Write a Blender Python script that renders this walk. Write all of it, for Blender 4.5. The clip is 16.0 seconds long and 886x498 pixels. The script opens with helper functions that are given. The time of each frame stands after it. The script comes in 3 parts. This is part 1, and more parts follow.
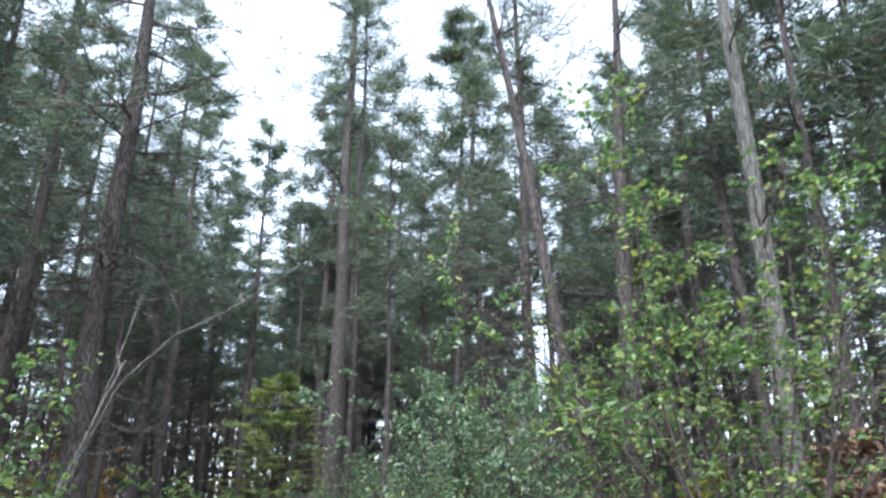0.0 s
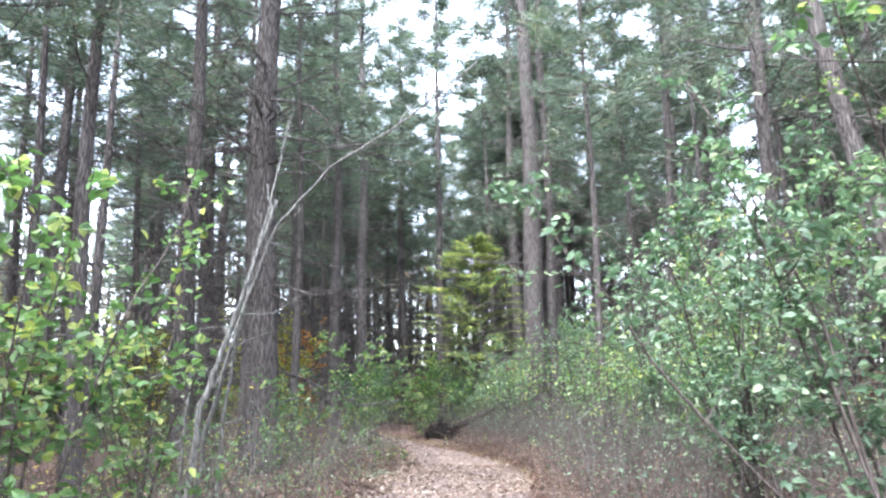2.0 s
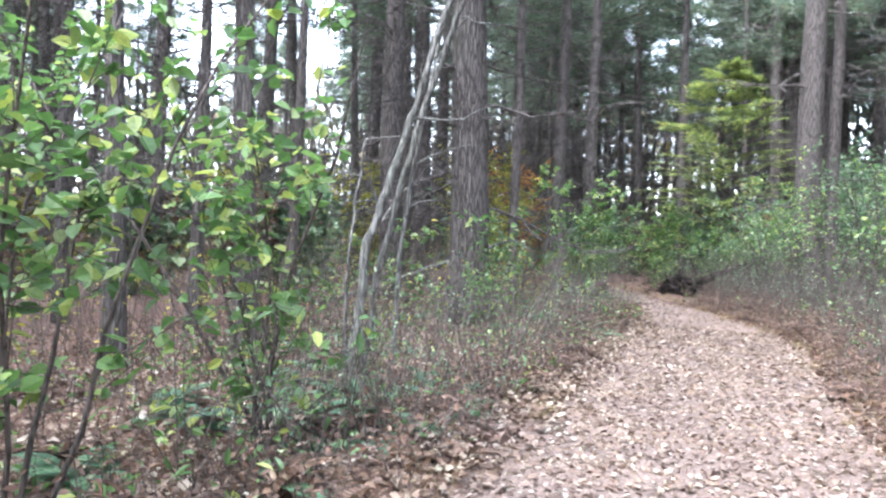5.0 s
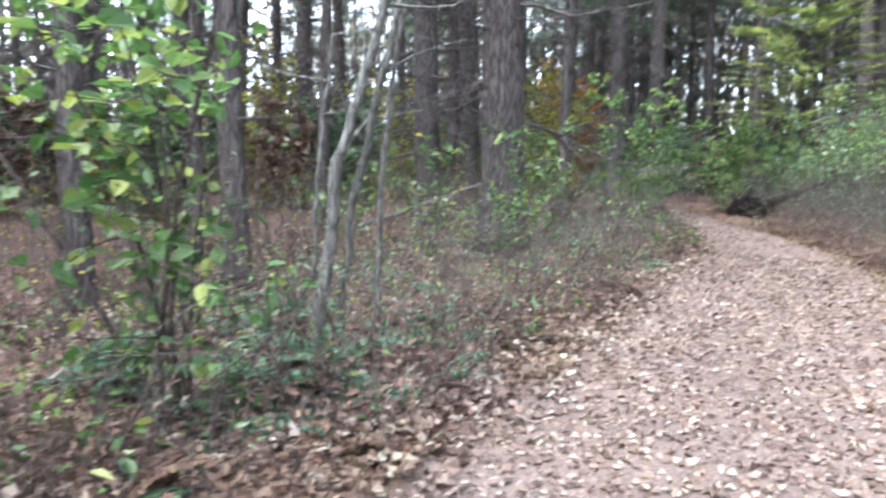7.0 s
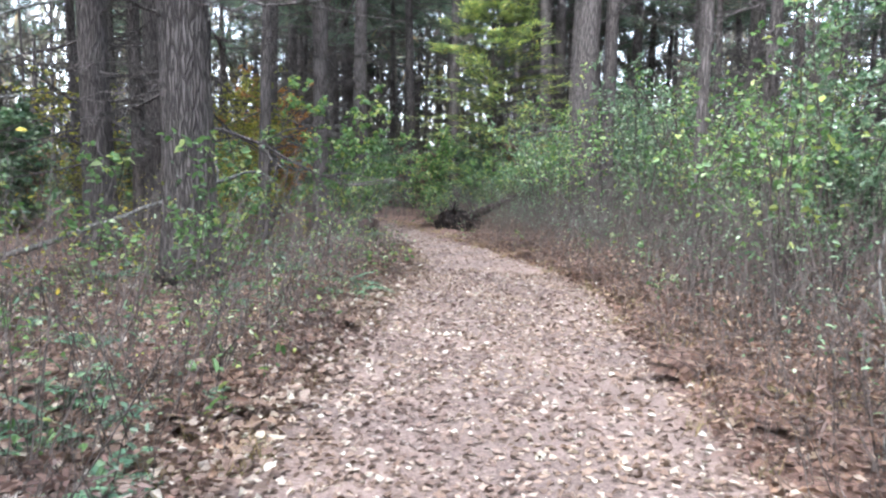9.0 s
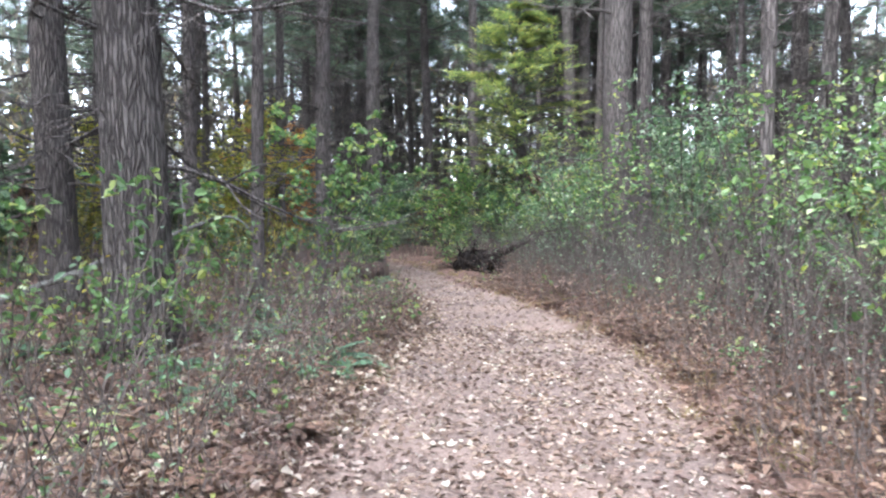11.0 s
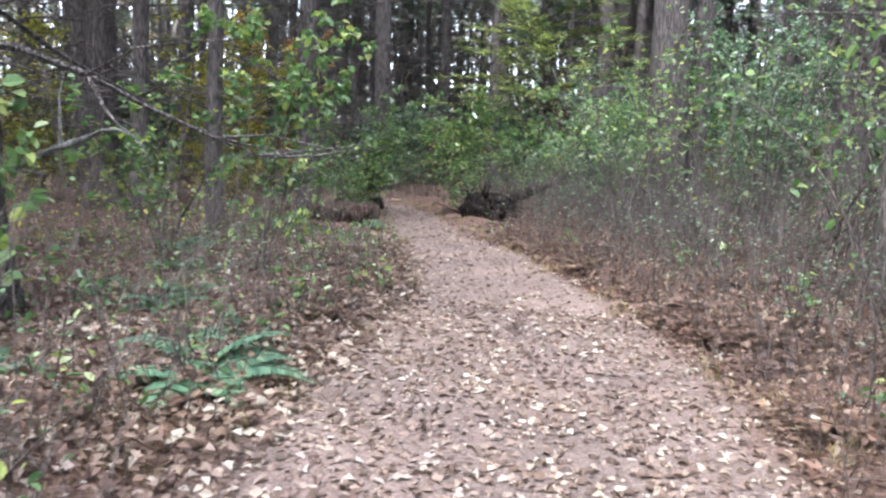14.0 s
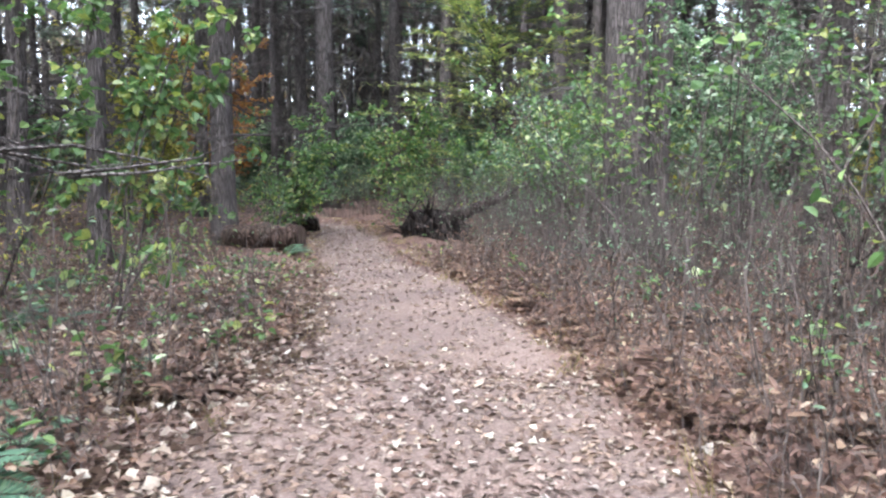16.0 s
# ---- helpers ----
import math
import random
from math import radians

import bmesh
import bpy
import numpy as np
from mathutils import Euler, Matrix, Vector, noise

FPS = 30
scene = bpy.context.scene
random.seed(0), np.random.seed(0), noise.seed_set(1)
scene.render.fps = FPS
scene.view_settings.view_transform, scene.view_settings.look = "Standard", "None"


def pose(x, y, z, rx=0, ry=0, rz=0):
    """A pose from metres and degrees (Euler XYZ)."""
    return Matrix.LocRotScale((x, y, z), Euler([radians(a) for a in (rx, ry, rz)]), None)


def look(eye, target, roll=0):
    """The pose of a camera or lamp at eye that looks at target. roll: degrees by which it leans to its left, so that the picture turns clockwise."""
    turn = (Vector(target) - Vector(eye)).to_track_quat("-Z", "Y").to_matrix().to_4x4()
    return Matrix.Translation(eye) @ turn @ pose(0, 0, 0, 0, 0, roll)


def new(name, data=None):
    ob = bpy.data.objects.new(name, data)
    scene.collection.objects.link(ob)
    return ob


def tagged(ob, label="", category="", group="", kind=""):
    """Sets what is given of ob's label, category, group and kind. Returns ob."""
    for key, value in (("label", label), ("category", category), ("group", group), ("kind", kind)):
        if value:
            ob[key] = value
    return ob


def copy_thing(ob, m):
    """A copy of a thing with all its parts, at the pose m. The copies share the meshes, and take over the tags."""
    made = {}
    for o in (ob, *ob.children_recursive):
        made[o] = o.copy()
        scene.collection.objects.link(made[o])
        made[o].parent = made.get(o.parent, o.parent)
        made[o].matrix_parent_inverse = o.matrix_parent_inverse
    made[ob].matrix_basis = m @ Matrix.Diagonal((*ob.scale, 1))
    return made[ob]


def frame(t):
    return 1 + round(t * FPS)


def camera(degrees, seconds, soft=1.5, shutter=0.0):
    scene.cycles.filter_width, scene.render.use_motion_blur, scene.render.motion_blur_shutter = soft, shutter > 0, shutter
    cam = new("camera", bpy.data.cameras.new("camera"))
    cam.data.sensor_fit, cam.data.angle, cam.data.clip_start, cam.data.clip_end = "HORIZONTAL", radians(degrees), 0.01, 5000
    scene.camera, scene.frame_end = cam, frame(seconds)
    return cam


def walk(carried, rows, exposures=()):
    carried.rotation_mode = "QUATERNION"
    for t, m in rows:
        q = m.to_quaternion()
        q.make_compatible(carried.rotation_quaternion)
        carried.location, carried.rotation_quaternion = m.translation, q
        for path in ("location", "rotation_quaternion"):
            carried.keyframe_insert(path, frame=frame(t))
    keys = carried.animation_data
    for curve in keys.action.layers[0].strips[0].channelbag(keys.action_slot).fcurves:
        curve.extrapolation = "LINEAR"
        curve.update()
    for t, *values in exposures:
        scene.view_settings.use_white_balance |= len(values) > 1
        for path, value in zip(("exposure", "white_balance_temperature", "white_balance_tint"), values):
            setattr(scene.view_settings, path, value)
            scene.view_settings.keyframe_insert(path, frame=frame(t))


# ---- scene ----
cam = camera(60.0, 16.0, 2.3, 0.25)
PATH = [
    (0, (4.224, -33.51, 1.427), (4.483, -31.655, 2.129), 0.1),
    (0.5, (4.171, -32.71, 1.478), (4.369, -30.805, 2.053), -0.3),
    (0.9, (4.174, -31.991, 1.468), (4.306, -30.061, 1.976), -0.2),
    (1, (4.174, -31.799, 1.453), (4.292, -29.86, 1.928), -1.0),
    (1.5, (4.118, -30.813, 1.519), (3.992, -28.865, 1.952), 1.1),
    (2, (4.028, -30.141, 1.535), (3.812, -28.189, 1.914), -1.1),
    (2.5, (3.883, -29.508, 1.541), (3.505, -27.57, 1.856), 3.6),
    (3, (3.68, -28.928, 1.534), (3.278, -26.979, 1.728), 0.3),
    (3.5, (3.565, -28.495, 1.523), (3.112, -26.553, 1.679), 0.5),
    (3.7, (3.509, -28.324, 1.521), (3.003, -26.395, 1.67), -0.3),
    (4, (3.455, -28.042, 1.537), (2.897, -26.122, 1.552), -2.3),
    (4.5, (3.442, -27.595, 1.511), (2.788, -25.705, 1.497), -2.4),
    (4.7, (3.411, -27.428, 1.493), (2.699, -25.559, 1.508), -0.4),
    (6.8, (3.483, -25.996, 1.531), (2.456, -24.306, 1.229), -0.8),
    (7, (3.455, -25.809, 1.500), (2.515, -24.058, 1.275), 0.8),
    (7.5, (3.410, -25.413, 1.465), (2.874, -23.494, 1.298), -1.1),
    (8, (3.292, -25.155, 1.445), (3.074, -23.179, 1.227), 0.4),
    (8.2, (3.205, -25.055, 1.439), (3.004, -23.074, 1.254), 0.7),
    (10.3, (3.029, -22.914, 1.565), (2.717, -20.947, 1.391), 0.5),
    (10.5, (3.05, -22.73, 1.541), (2.77, -20.755, 1.396), 0.7),
    (11, (2.998, -22.261, 1.569), (2.693, -20.286, 1.477), -0.8),
    (11.5, (3.101, -21.929, 1.563), (2.49, -20.026, 1.481), 0.9),
    (12, (3.105, -21.468, 1.528), (2.489, -19.573, 1.348), 0.4),
    (12.5, (3.035, -20.798, 1.54), (2.515, -18.878, 1.336), -0.0),
    (13, (2.922, -20.31, 1.506), (2.467, -18.378, 1.265), -1.6),
    (13.5, (2.917, -19.762, 1.495), (2.468, -17.829, 1.245), -0.2),
    (14, (2.902, -19.282, 1.461), (2.548, -17.329, 1.212), 1.8),
    (14.5, (2.851, -18.798, 1.431), (2.629, -16.825, 1.196), 0.2),
    (15, (2.905, -18.355, 1.38), (2.641, -16.384, 1.167), 0.9),
    (15.5, (2.946, -17.949, 1.395), (2.713, -15.972, 1.201), -1.7),
    (16, (3.096, -17.495, 1.448), (2.827, -15.525, 1.237), 0.5),
]
walk(cam, [(t, look(eye, target, roll)) for t, eye, target, roll in PATH],
     [(0.0, 2.65, 5850, 8), (0.6, 3.15, 5800, 8), (2.0, 3.85, 5850, 9), (3.5, 3.85, 5800, 8), (7.0, 3.65, 5800, 8), (8.0, 3.48, 5800, 8), (11.3, 3.55, 5850, 9), (13.0, 3.47, 5900, 10), (16.0, 3.5, 5900, 10)])

# ---- light ----
world = bpy.data.worlds.new("overcast_sky")
scene.world = world
world.use_nodes = True
wn = world.node_tree
sky = wn.nodes.new("ShaderNodeTexSky")
sky.sky_type = 'NISHITA'
sky.sun_disc = False
sky.sun_elevation, sky.sun_rotation = radians(58), radians(205)
sky.air_density, sky.dust_density, sky.ozone_density = 1.0, 2.5, 1.0
cloud = wn.nodes.new("ShaderNodeHueSaturation")
cloud.inputs["Saturation"].default_value = 0.4
wn.links.new(sky.outputs[0], cloud.inputs["Color"])
wn.links.new(cloud.outputs[0], wn.nodes["Background"].inputs[0])
wn.nodes["Background"].inputs[1].default_value = 0.15
sun_data = bpy.data.lights.new("sun", 'SUN')
sun_data.energy, sun_data.angle, sun_data.color = 0.7, radians(60), (1.0, 0.97, 0.94)
sun = new("sun", sun_data)
sun.matrix_world = look((0, 0, 40), Vector((0, 0, 40)) - Vector((math.sin(radians(205)) * 0.53, math.cos(radians(205)) * 0.53, 0.85)))

# ---- materials ----


def material(name, rough=0.8, spec=0.3):
    m = bpy.data.materials.new(name)
    m.use_nodes = True
    n = m.node_tree.nodes
    b = n["Principled BSDF"]
    b.inputs["Roughness"].default_value = rough
    b.inputs["Specular IOR Level"].default_value = spec
    return m, m.node_tree, b


def ramp(nt, source, stops):
    r = nt.nodes.new("ShaderNodeValToRGB")
    el = r.color_ramp.elements
    while len(el) < len(stops):
        el.new(0.5)
    for e, (p, c) in zip(el, stops):
        e.position, e.color = p, (*c, 1)
    nt.links.new(source, r.inputs[0])
    return r.outputs[0]


def mixed(nt, mode, fac, a, b):
    x = nt.nodes.new("ShaderNodeMixRGB")
    x.blend_type = mode
    for socket, v in zip(x.inputs, (fac, a, b)):
        if isinstance(v, (int, float)):
            socket.default_value = v
        elif isinstance(v, tuple):
            socket.default_value = (*v, 1)
        else:
            nt.links.new(v, socket)
    return x.outputs[0]


def noise_tex(nt, scale, detail=4.0, stretch=(1, 1, 1), coord="Object", rough=0.55):
    tc = nt.nodes.new("ShaderNodeTexCoord")
    mp = nt.nodes.new("ShaderNodeMapping")
    mp.inputs["Scale"].default_value = stretch
    t = nt.nodes.new("ShaderNodeTexNoise")
    t.inputs["Scale"].default_value, t.inputs["Detail"].default_value = scale, detail
    t.inputs["Roughness"].default_value = rough
    nt.links.new(tc.outputs[coord], mp.inputs[0])
    nt.links.new(mp.outputs[0], t.inputs["Vector"])
    return t.outputs[0]


def bumped(nt, bsdf, height, strength, distance):
    b = nt.nodes.new("ShaderNodeBump")
    b.inputs["Strength"].default_value, b.inputs["Distance"].default_value = strength, distance
    nt.links.new(height, b.inputs["Height"])
    nt.links.new(b.outputs[0], bsdf.inputs["Normal"])


def bark(name, dark, mid, light, lichen, ridge=11.0, relief=0.03):
    m, nt, b = material(name, 0.9, 0.15)
    tc = nt.nodes.new("ShaderNodeTexCoord")
    warp = noise_tex(nt, 5.0, 3.0)
    mp = nt.nodes.new("ShaderNodeMapping")
    mp.inputs["Scale"].default_value = (ridge, ridge, ridge * 0.11)
    add = mixed(nt, "ADD", 0.055, tc.outputs["Object"], warp)
    nt.links.new(add, mp.inputs[0])
    v = nt.nodes.new("ShaderNodeTexVoronoi")
    v.feature = 'DISTANCE_TO_EDGE'
    v.inputs["Scale"].default_value = 1.0
    nt.links.new(mp.outputs[0], v.inputs["Vector"])
    plates = ramp(nt, v.outputs["Distance"], [(0.0, (0, 0, 0)), (0.22, (1, 1, 1))])
    grain = noise_tex(nt, 38.0, 5.0, (1, 1, 0.3))
    base = mixed(nt, "MIX", plates, dark, ramp(nt, grain, [(0.3, mid), (0.7, light)]))
    patch = ramp(nt, noise_tex(nt, 1.7, 5.0, (1, 1, 0.6)), [(0.55, (0, 0, 0)), (0.8, (0.35, 0.35, 0.35))])
    col = mixed(nt, "MIX", patch, base, lichen)
    oi = nt.nodes.new("ShaderNodeObjectInfo")
    col = mixed(nt, "MULTIPLY", 0.6, col, ramp(nt, oi.outputs["Random"], [(0, (0.6, 0.58, 0.56)), (1, (1.15, 1.12, 1.1))]))
    nt.links.new(col, b.inputs["Base Color"])
    bumped(nt, b, mixed(nt, "ADD", 0.25, plates, grain), 0.9, relief)
    return m


def leafy(name, stops, gloss=0.35, thin=0.35, spread=0.25):
    """Thin leaves: each has a colour of its own, clumps drift in tone, and light shines through."""
    m, nt, b = material(name, 0.45, gloss)
    geo = nt.nodes.new("ShaderNodeNewGeometry")
    col = ramp(nt, geo.outputs["Random Per Island"], stops)
    drift = ramp(nt, noise_tex(nt, 1.1, 3.0), [(0.3, (1 - spread,) * 3), (0.7, (1 + spread, 1 + spread, 1.0))])
    col = mixed(nt, "MULTIPLY", 1.0, col, drift)
    vein = ramp(nt, noise_tex(nt, 60.0, 3.0), [(0.3, (0.8, 0.8, 0.8)), (0.7, (1.1, 1.1, 1.1))])
    col = mixed(nt, "MULTIPLY", 1.0, col, vein)
    nt.links.new(col, b.inputs["Base Color"])
    tr = nt.nodes.new("ShaderNodeBsdfTranslucent")
    nt.links.new(mixed(nt, "MULTIPLY", 1.0, col, (1.2, 1.3, 0.95)), tr.inputs[0])
    mx = nt.nodes.new("ShaderNodeMixShader")
    mx.inputs[0].default_value = thin
    nt.links.new(b.outputs[0], mx.inputs[1])
    nt.links.new(tr.outputs[0], mx.inputs[2])
    nt.links.new(mx.outputs[0], nt.nodes["Material Output"].inputs["Surface"])
    return m


BARK_PINE = bark("pine_bark", (0.045, 0.039, 0.038), (0.105, 0.092, 0.088), (0.18, 0.162, 0.155), (0.17, 0.175, 0.16), 24.0)
BARK_DARK = bark("dark_bark", (0.048, 0.042, 0.041), (0.098, 0.086, 0.083), (0.16, 0.143, 0.138), (0.15, 0.155, 0.142), 24.0, 0.02)
BARK_GREY = bark("grey_smooth_bark", (0.07, 0.069, 0.066), (0.145, 0.143, 0.136), (0.235, 0.233, 0.22), (0.17, 0.2, 0.17), 26.0, 0.006)
TWIG = bark("twig_bark", (0.046, 0.038, 0.035), (0.09, 0.075, 0.069), (0.145, 0.125, 0.117), (0.13, 0.13, 0.115), 30.0, 0.004)
DEADWOOD = bark("rotten_wood", (0.012, 0.009, 0.008), (0.035, 0.026, 0.022), (0.08, 0.062, 0.052), (0.06, 0.065, 0.045), 12.0, 0.04)
REDWOOD = bark("red_rotten_wood", (0.02, 0.013, 0.011), (0.07, 0.046, 0.038), (0.13, 0.09, 0.074), (0.08, 0.085, 0.06), 14.0, 0.03)
ROTTEN = bark("black_rotten_roots", (0.006, 0.005, 0.005), (0.016, 0.012, 0.011), (0.04, 0.031, 0.027), (0.03, 0.03, 0.024), 12.0, 0.04)
CUTWOOD = bark("weathered_cut_wood", (0.05, 0.035, 0.03), (0.13, 0.095, 0.08), (0.2, 0.155, 0.13), (0.13, 0.13, 0.09), 18.0, 0.01)
NEEDLES = leafy("pine_needles", [(0.0, (0.052, 0.078, 0.064)), (0.5, (0.09, 0.123, 0.104)), (0.8, (0.14, 0.178, 0.148)), (1.0, (0.18, 0.14, 0.115))], 0.3, 0.3)
HEMLOCK = leafy("yellowing_conifer_spray", [(0.0, (0.085, 0.132, 0.062)), (0.5, (0.17, 0.22, 0.095)), (0.8, (0.31, 0.345, 0.135)), (1.0, (0.58, 0.50, 0.18))], 0.3, 0.4)
# the palest stop of both greens paints in sheen glints and pale leaf undersides
GREEN = leafy("green_shrub_leaves", [(0.0, (0.058, 0.112, 0.045)), (0.4, (0.098, 0.180, 0.070)), (0.72, (0.165, 0.265, 0.115)), (0.9, (0.33, 0.36, 0.11)), (1.0, (0.38, 0.45, 0.32))], 0.5, 0.45)
BLUEGREEN = leafy("dull_green_leaves", [(0.0, (0.053, 0.100, 0.063)), (0.5, (0.101, 0.170, 0.113)), (0.85, (0.202, 0.285, 0.207)), (1.0, (0.396, 0.459, 0.369))], 0.5, 0.4)
OLIVE = leafy("olive_yellow_leaves", [(0.0, (0.114, 0.130, 0.035)), (0.5, (0.218, 0.220, 0.055)), (0.85, (0.395, 0.340, 0.079)), (1.0, (0.520, 0.380, 0.089))], 0.3, 0.4)
ORANGE = leafy("rusty_orange_leaves", [(0.0, (0.22, 0.09, 0.035)), (0.6, (0.42, 0.18, 0.07)), (1.0, (0.55, 0.33, 0.12))], 0.3, 0.4)
FERN = leafy("fern_green", [(0.0, (0.07, 0.135, 0.095)), (0.7, (0.12, 0.215, 0.155)), (1.0, (0.22, 0.31, 0.2))], 0.3, 0.3)
BROWNLEAF = leafy("dead_brown_leaves", [(0.0, (0.085, 0.053, 0.045)), (0.5, (0.178, 0.106, 0.090)), (0.85, (0.281, 0.183, 0.153)), (1.0, (0.391, 0.323, 0.279))], 0.2, 0.2)
LITTER = leafy("fallen_leaf_litter", [(0.0, (0.082, 0.056, 0.049)), (0.4, (0.165, 0.112, 0.099)), (0.72, (0.25, 0.185, 0.166)), (0.92, (0.34, 0.285, 0.263)), (1.0, (0.45, 0.415, 0.395))], 0.15, 0.1, 0.2)
GRASS = leafy("dry_grass", [(0.0, (0.088, 0.094, 0.036)), (0.5, (0.200, 0.158, 0.079)), (1.0, (0.344, 0.266, 0.166))], 0.2, 0.3)
RUSSET = leafy("dead_bracken", [(0.0, (0.06, 0.038, 0.034)), (0.5, (0.115, 0.070, 0.061)), (0.85, (0.18, 0.112, 0.096)), (1.0, (0.27, 0.21, 0.175))], 0.2, 0.2)
DIMTWIG = leafy("dim_far_twigs", [(0.0, (0.085, 0.076, 0.074)), (0.6, (0.15, 0.136, 0.13)), (0.9, (0.19, 0.19, 0.155)), (1.0, (0.29, 0.2, 0.11))], 0.2, 0.15)

# ---- the lie of the land ----
TRAIL = [(-45, 3.6, 1.5), (-30, 3.4, 1.42), (-24, 3.05, 1.36), (-21, 2.9, 1.3), (-18, 2.74, 1.28), (-15, 2.55, 1.34), (-13.5, 2.48, 1.22), (-11.5, 2.15, 0.98), (-10, 1.72, 0.94),
         (-8, 1.15, 0.82), (-5.8, 0.12, 0.65), (-4, -0.4, 0.62), (-1.5, -1.25, 0.58), (0.3, -2.15, 0.65), (1.3, -3.3, 1.0), (2.2, -5.5, 1.5), (3.0, -8.5, 1.8), (4.0, -14, 2.0), (5.0, -30, 2.0)]
TY, TX, TW = (np.array([r[k] for r in TRAIL], float) for k in range(3))


def off_trail(x, y):
    """How far a place lies outside the trail's edge, below zero on it."""
    return np.abs(x - np.interp(y, TY, TX)) - np.interp(y, TY, TW)


def ground_z(x, y):
    x, y = np.asarray(x, float), np.asarray(y, float)
    rough = 0.06 * np.sin(x * 1.3 + 0.7 * np.sin(y * 0.9)) * np.cos(y * 1.1 + 0.5) + 0.035 * np.sin(x * 3.1 + y * 2.3) + 0.03 * np.sin(x * 5.3 - y * 4.1)
    away = np.clip((off_trail(x, y) + 0.15) / 0.9, 0, 1)
    return away * (rough + 0.07) + 0.012 * np.sin(x * 4 + y * 3.1)


# ---- mesh tools ----
class Buf:
    """Gathers vertices and faces for one mesh."""

    def __init__(self):
        self.v, self.f, self.n = [], [], 0

    def add(self, verts, faces):
        self.v.append(np.asarray(verts, float))
        self.f.extend((np.asarray(faces) + self.n).tolist())
        self.n += len(verts)

    def tube(self, pts, radii, sides=6, lump=0.0, rng=None):
        pts = np.asarray(pts, float)
        k = len(pts)
        d = np.gradient(pts, axis=0)
        d /= np.linalg.norm(d, axis=1)[:, None] + 1e-9
        ref = np.array([0, 0, 1.0]) if abs(d[0, 2]) < 0.9 else np.array([1.0, 0, 0])
        a = np.cross(d, ref)
        a /= np.linalg.norm(a, axis=1)[:, None] + 1e-9
        b = np.cross(d, a)
        th = np.arange(sides) * 2 * np.pi / sides
        r = np.asarray(radii, float)[:, None] * np.ones(sides)
        if lump and rng is not None:
            r = r * (1 + lump * rng.standard_normal((k, sides)))
        ring = pts[:, None] + r[..., None] * (np.cos(th)[None, :, None] * a[:, None] + np.sin(th)[None, :, None] * b[:, None])
        i, j = np.meshgrid(np.arange(k - 1), np.arange(sides), indexing="ij")
        q = np.stack([i * sides + j, i * sides + (j + 1) % sides, (i + 1) * sides + (j + 1) % sides, (i + 1) * sides + j], -1).reshape(-1, 4)
        self.add(ring.reshape(-1, 3), q)
        base = self.n - k * sides
        self.f.append([base + s for s in range(sides)][::-1])
        self.f.append([base + (k - 1) * sides + s for s in range(sides)])

    def leaves(self, place, along, normal, length, width, fold=0.25, curl=0.0):
        """Pointed oval leaves, six corners each, folded along the rib."""
        place, along, normal = (np.asarray(v, float) for v in (place, along, normal))
        along = along / (np.linalg.norm(along, axis=1)[:, None] + 1e-9)
        side = np.cross(normal, along)
        side /= np.linalg.norm(side, axis=1)[:, None] + 1e-9
        up = np.cross(along, side)
        L, W = np.broadcast_to(length, len(place))[:, None], np.broadcast_to(width, len(place))[:, None]
        C = np.broadcast_to(curl, len(place))[:, None]
        rows = []
        for u, w in ((0, 0), (0.3, 0.46), (0.68, 0.4), (1, 0), (0.68, -0.4), (0.3, -0.46)):
            rows.append(place + along * L * u + side * W * w + up * (abs(w) * W * fold - C * L * (u - 0.5) ** 2))
        v = np.stack(rows, 1).reshape(-1, 3)
        base = np.arange(len(place))[:, None] * 6
        self.add(v, np.concatenate([base + [0, 1, 2, 3], base + [0, 3, 4, 5]]))

    def lobed(self, place, along, normal, length, width, fold, curl):
        """Fallen leaves with lobed rims, ten corners each, folded and curled."""
        along = along / (np.linalg.norm(along, axis=1)[:, None] + 1e-9)
        side = np.cross(normal, along)
        side /= np.linalg.norm(side, axis=1)[:, None] + 1e-9
        up = np.cross(along, side)
        L, W, C, F = (np.reshape(v, (-1, 1)) for v in (length, width, curl, fold))
        half = ((0.22, 0.30), (0.36, 0.17), (0.55, 0.52), (0.72, 0.24))
        rim = [(0, 0), *half, (1, 0), *[(u, -w) for u, w in half[::-1]]]
        v = np.stack([place + along * L * u + side * W * w + up * (abs(w) * W * F - C * L * (u - 0.5) ** 2) for u, w in rim], 1).reshape(-1, 3)
        base = np.arange(len(place))[:, None] * 10
        self.add(v, np.concatenate([base + [0, 1, 4, 5], base + [0, 5, 6, 9]]))
        self.f.extend((np.concatenate([base + [1, 2, 3, 4], base + [6, 7, 8, 9]]) + self.n - len(v)).tolist())

    def blades(self, place, along, length, width, rng):
        """Thin tapering blades, three corners each."""
        along = along / (np.linalg.norm(along, axis=1)[:, None] + 1e-9)
        side = np.cross(along, rng.standard_normal(along.shape))
        side /= np.linalg.norm(side, axis=1)[:, None] + 1e-9
        L, W = np.broadcast_to(length, len(place))[:, None], np.broadcast_to(width, len(place))[:, None]
        v = np.stack([place - side * W / 2, place + side * W / 2, place + along * L], 1).reshape(-1, 3)
        self.add(v, np.arange(len(v)).reshape(-1, 3))

    def mesh(self, name, mat, smooth=False):
        me = bpy.data.meshes.new(name)
        me.from_pydata(np.concatenate(self.v).tolist() if self.v else [], [], self.f)
        me.materials.append(mat)
        if smooth:
            me.polygons.foreach_set("use_smooth", [True] * len(me.polygons))
        me.update()
        return me


def part(name, buf, mat, parent, label="", smooth=False):
    ob = new(name, buf.mesh(name, mat, smooth))
    ob.parent = parent
    return tagged(ob, label)


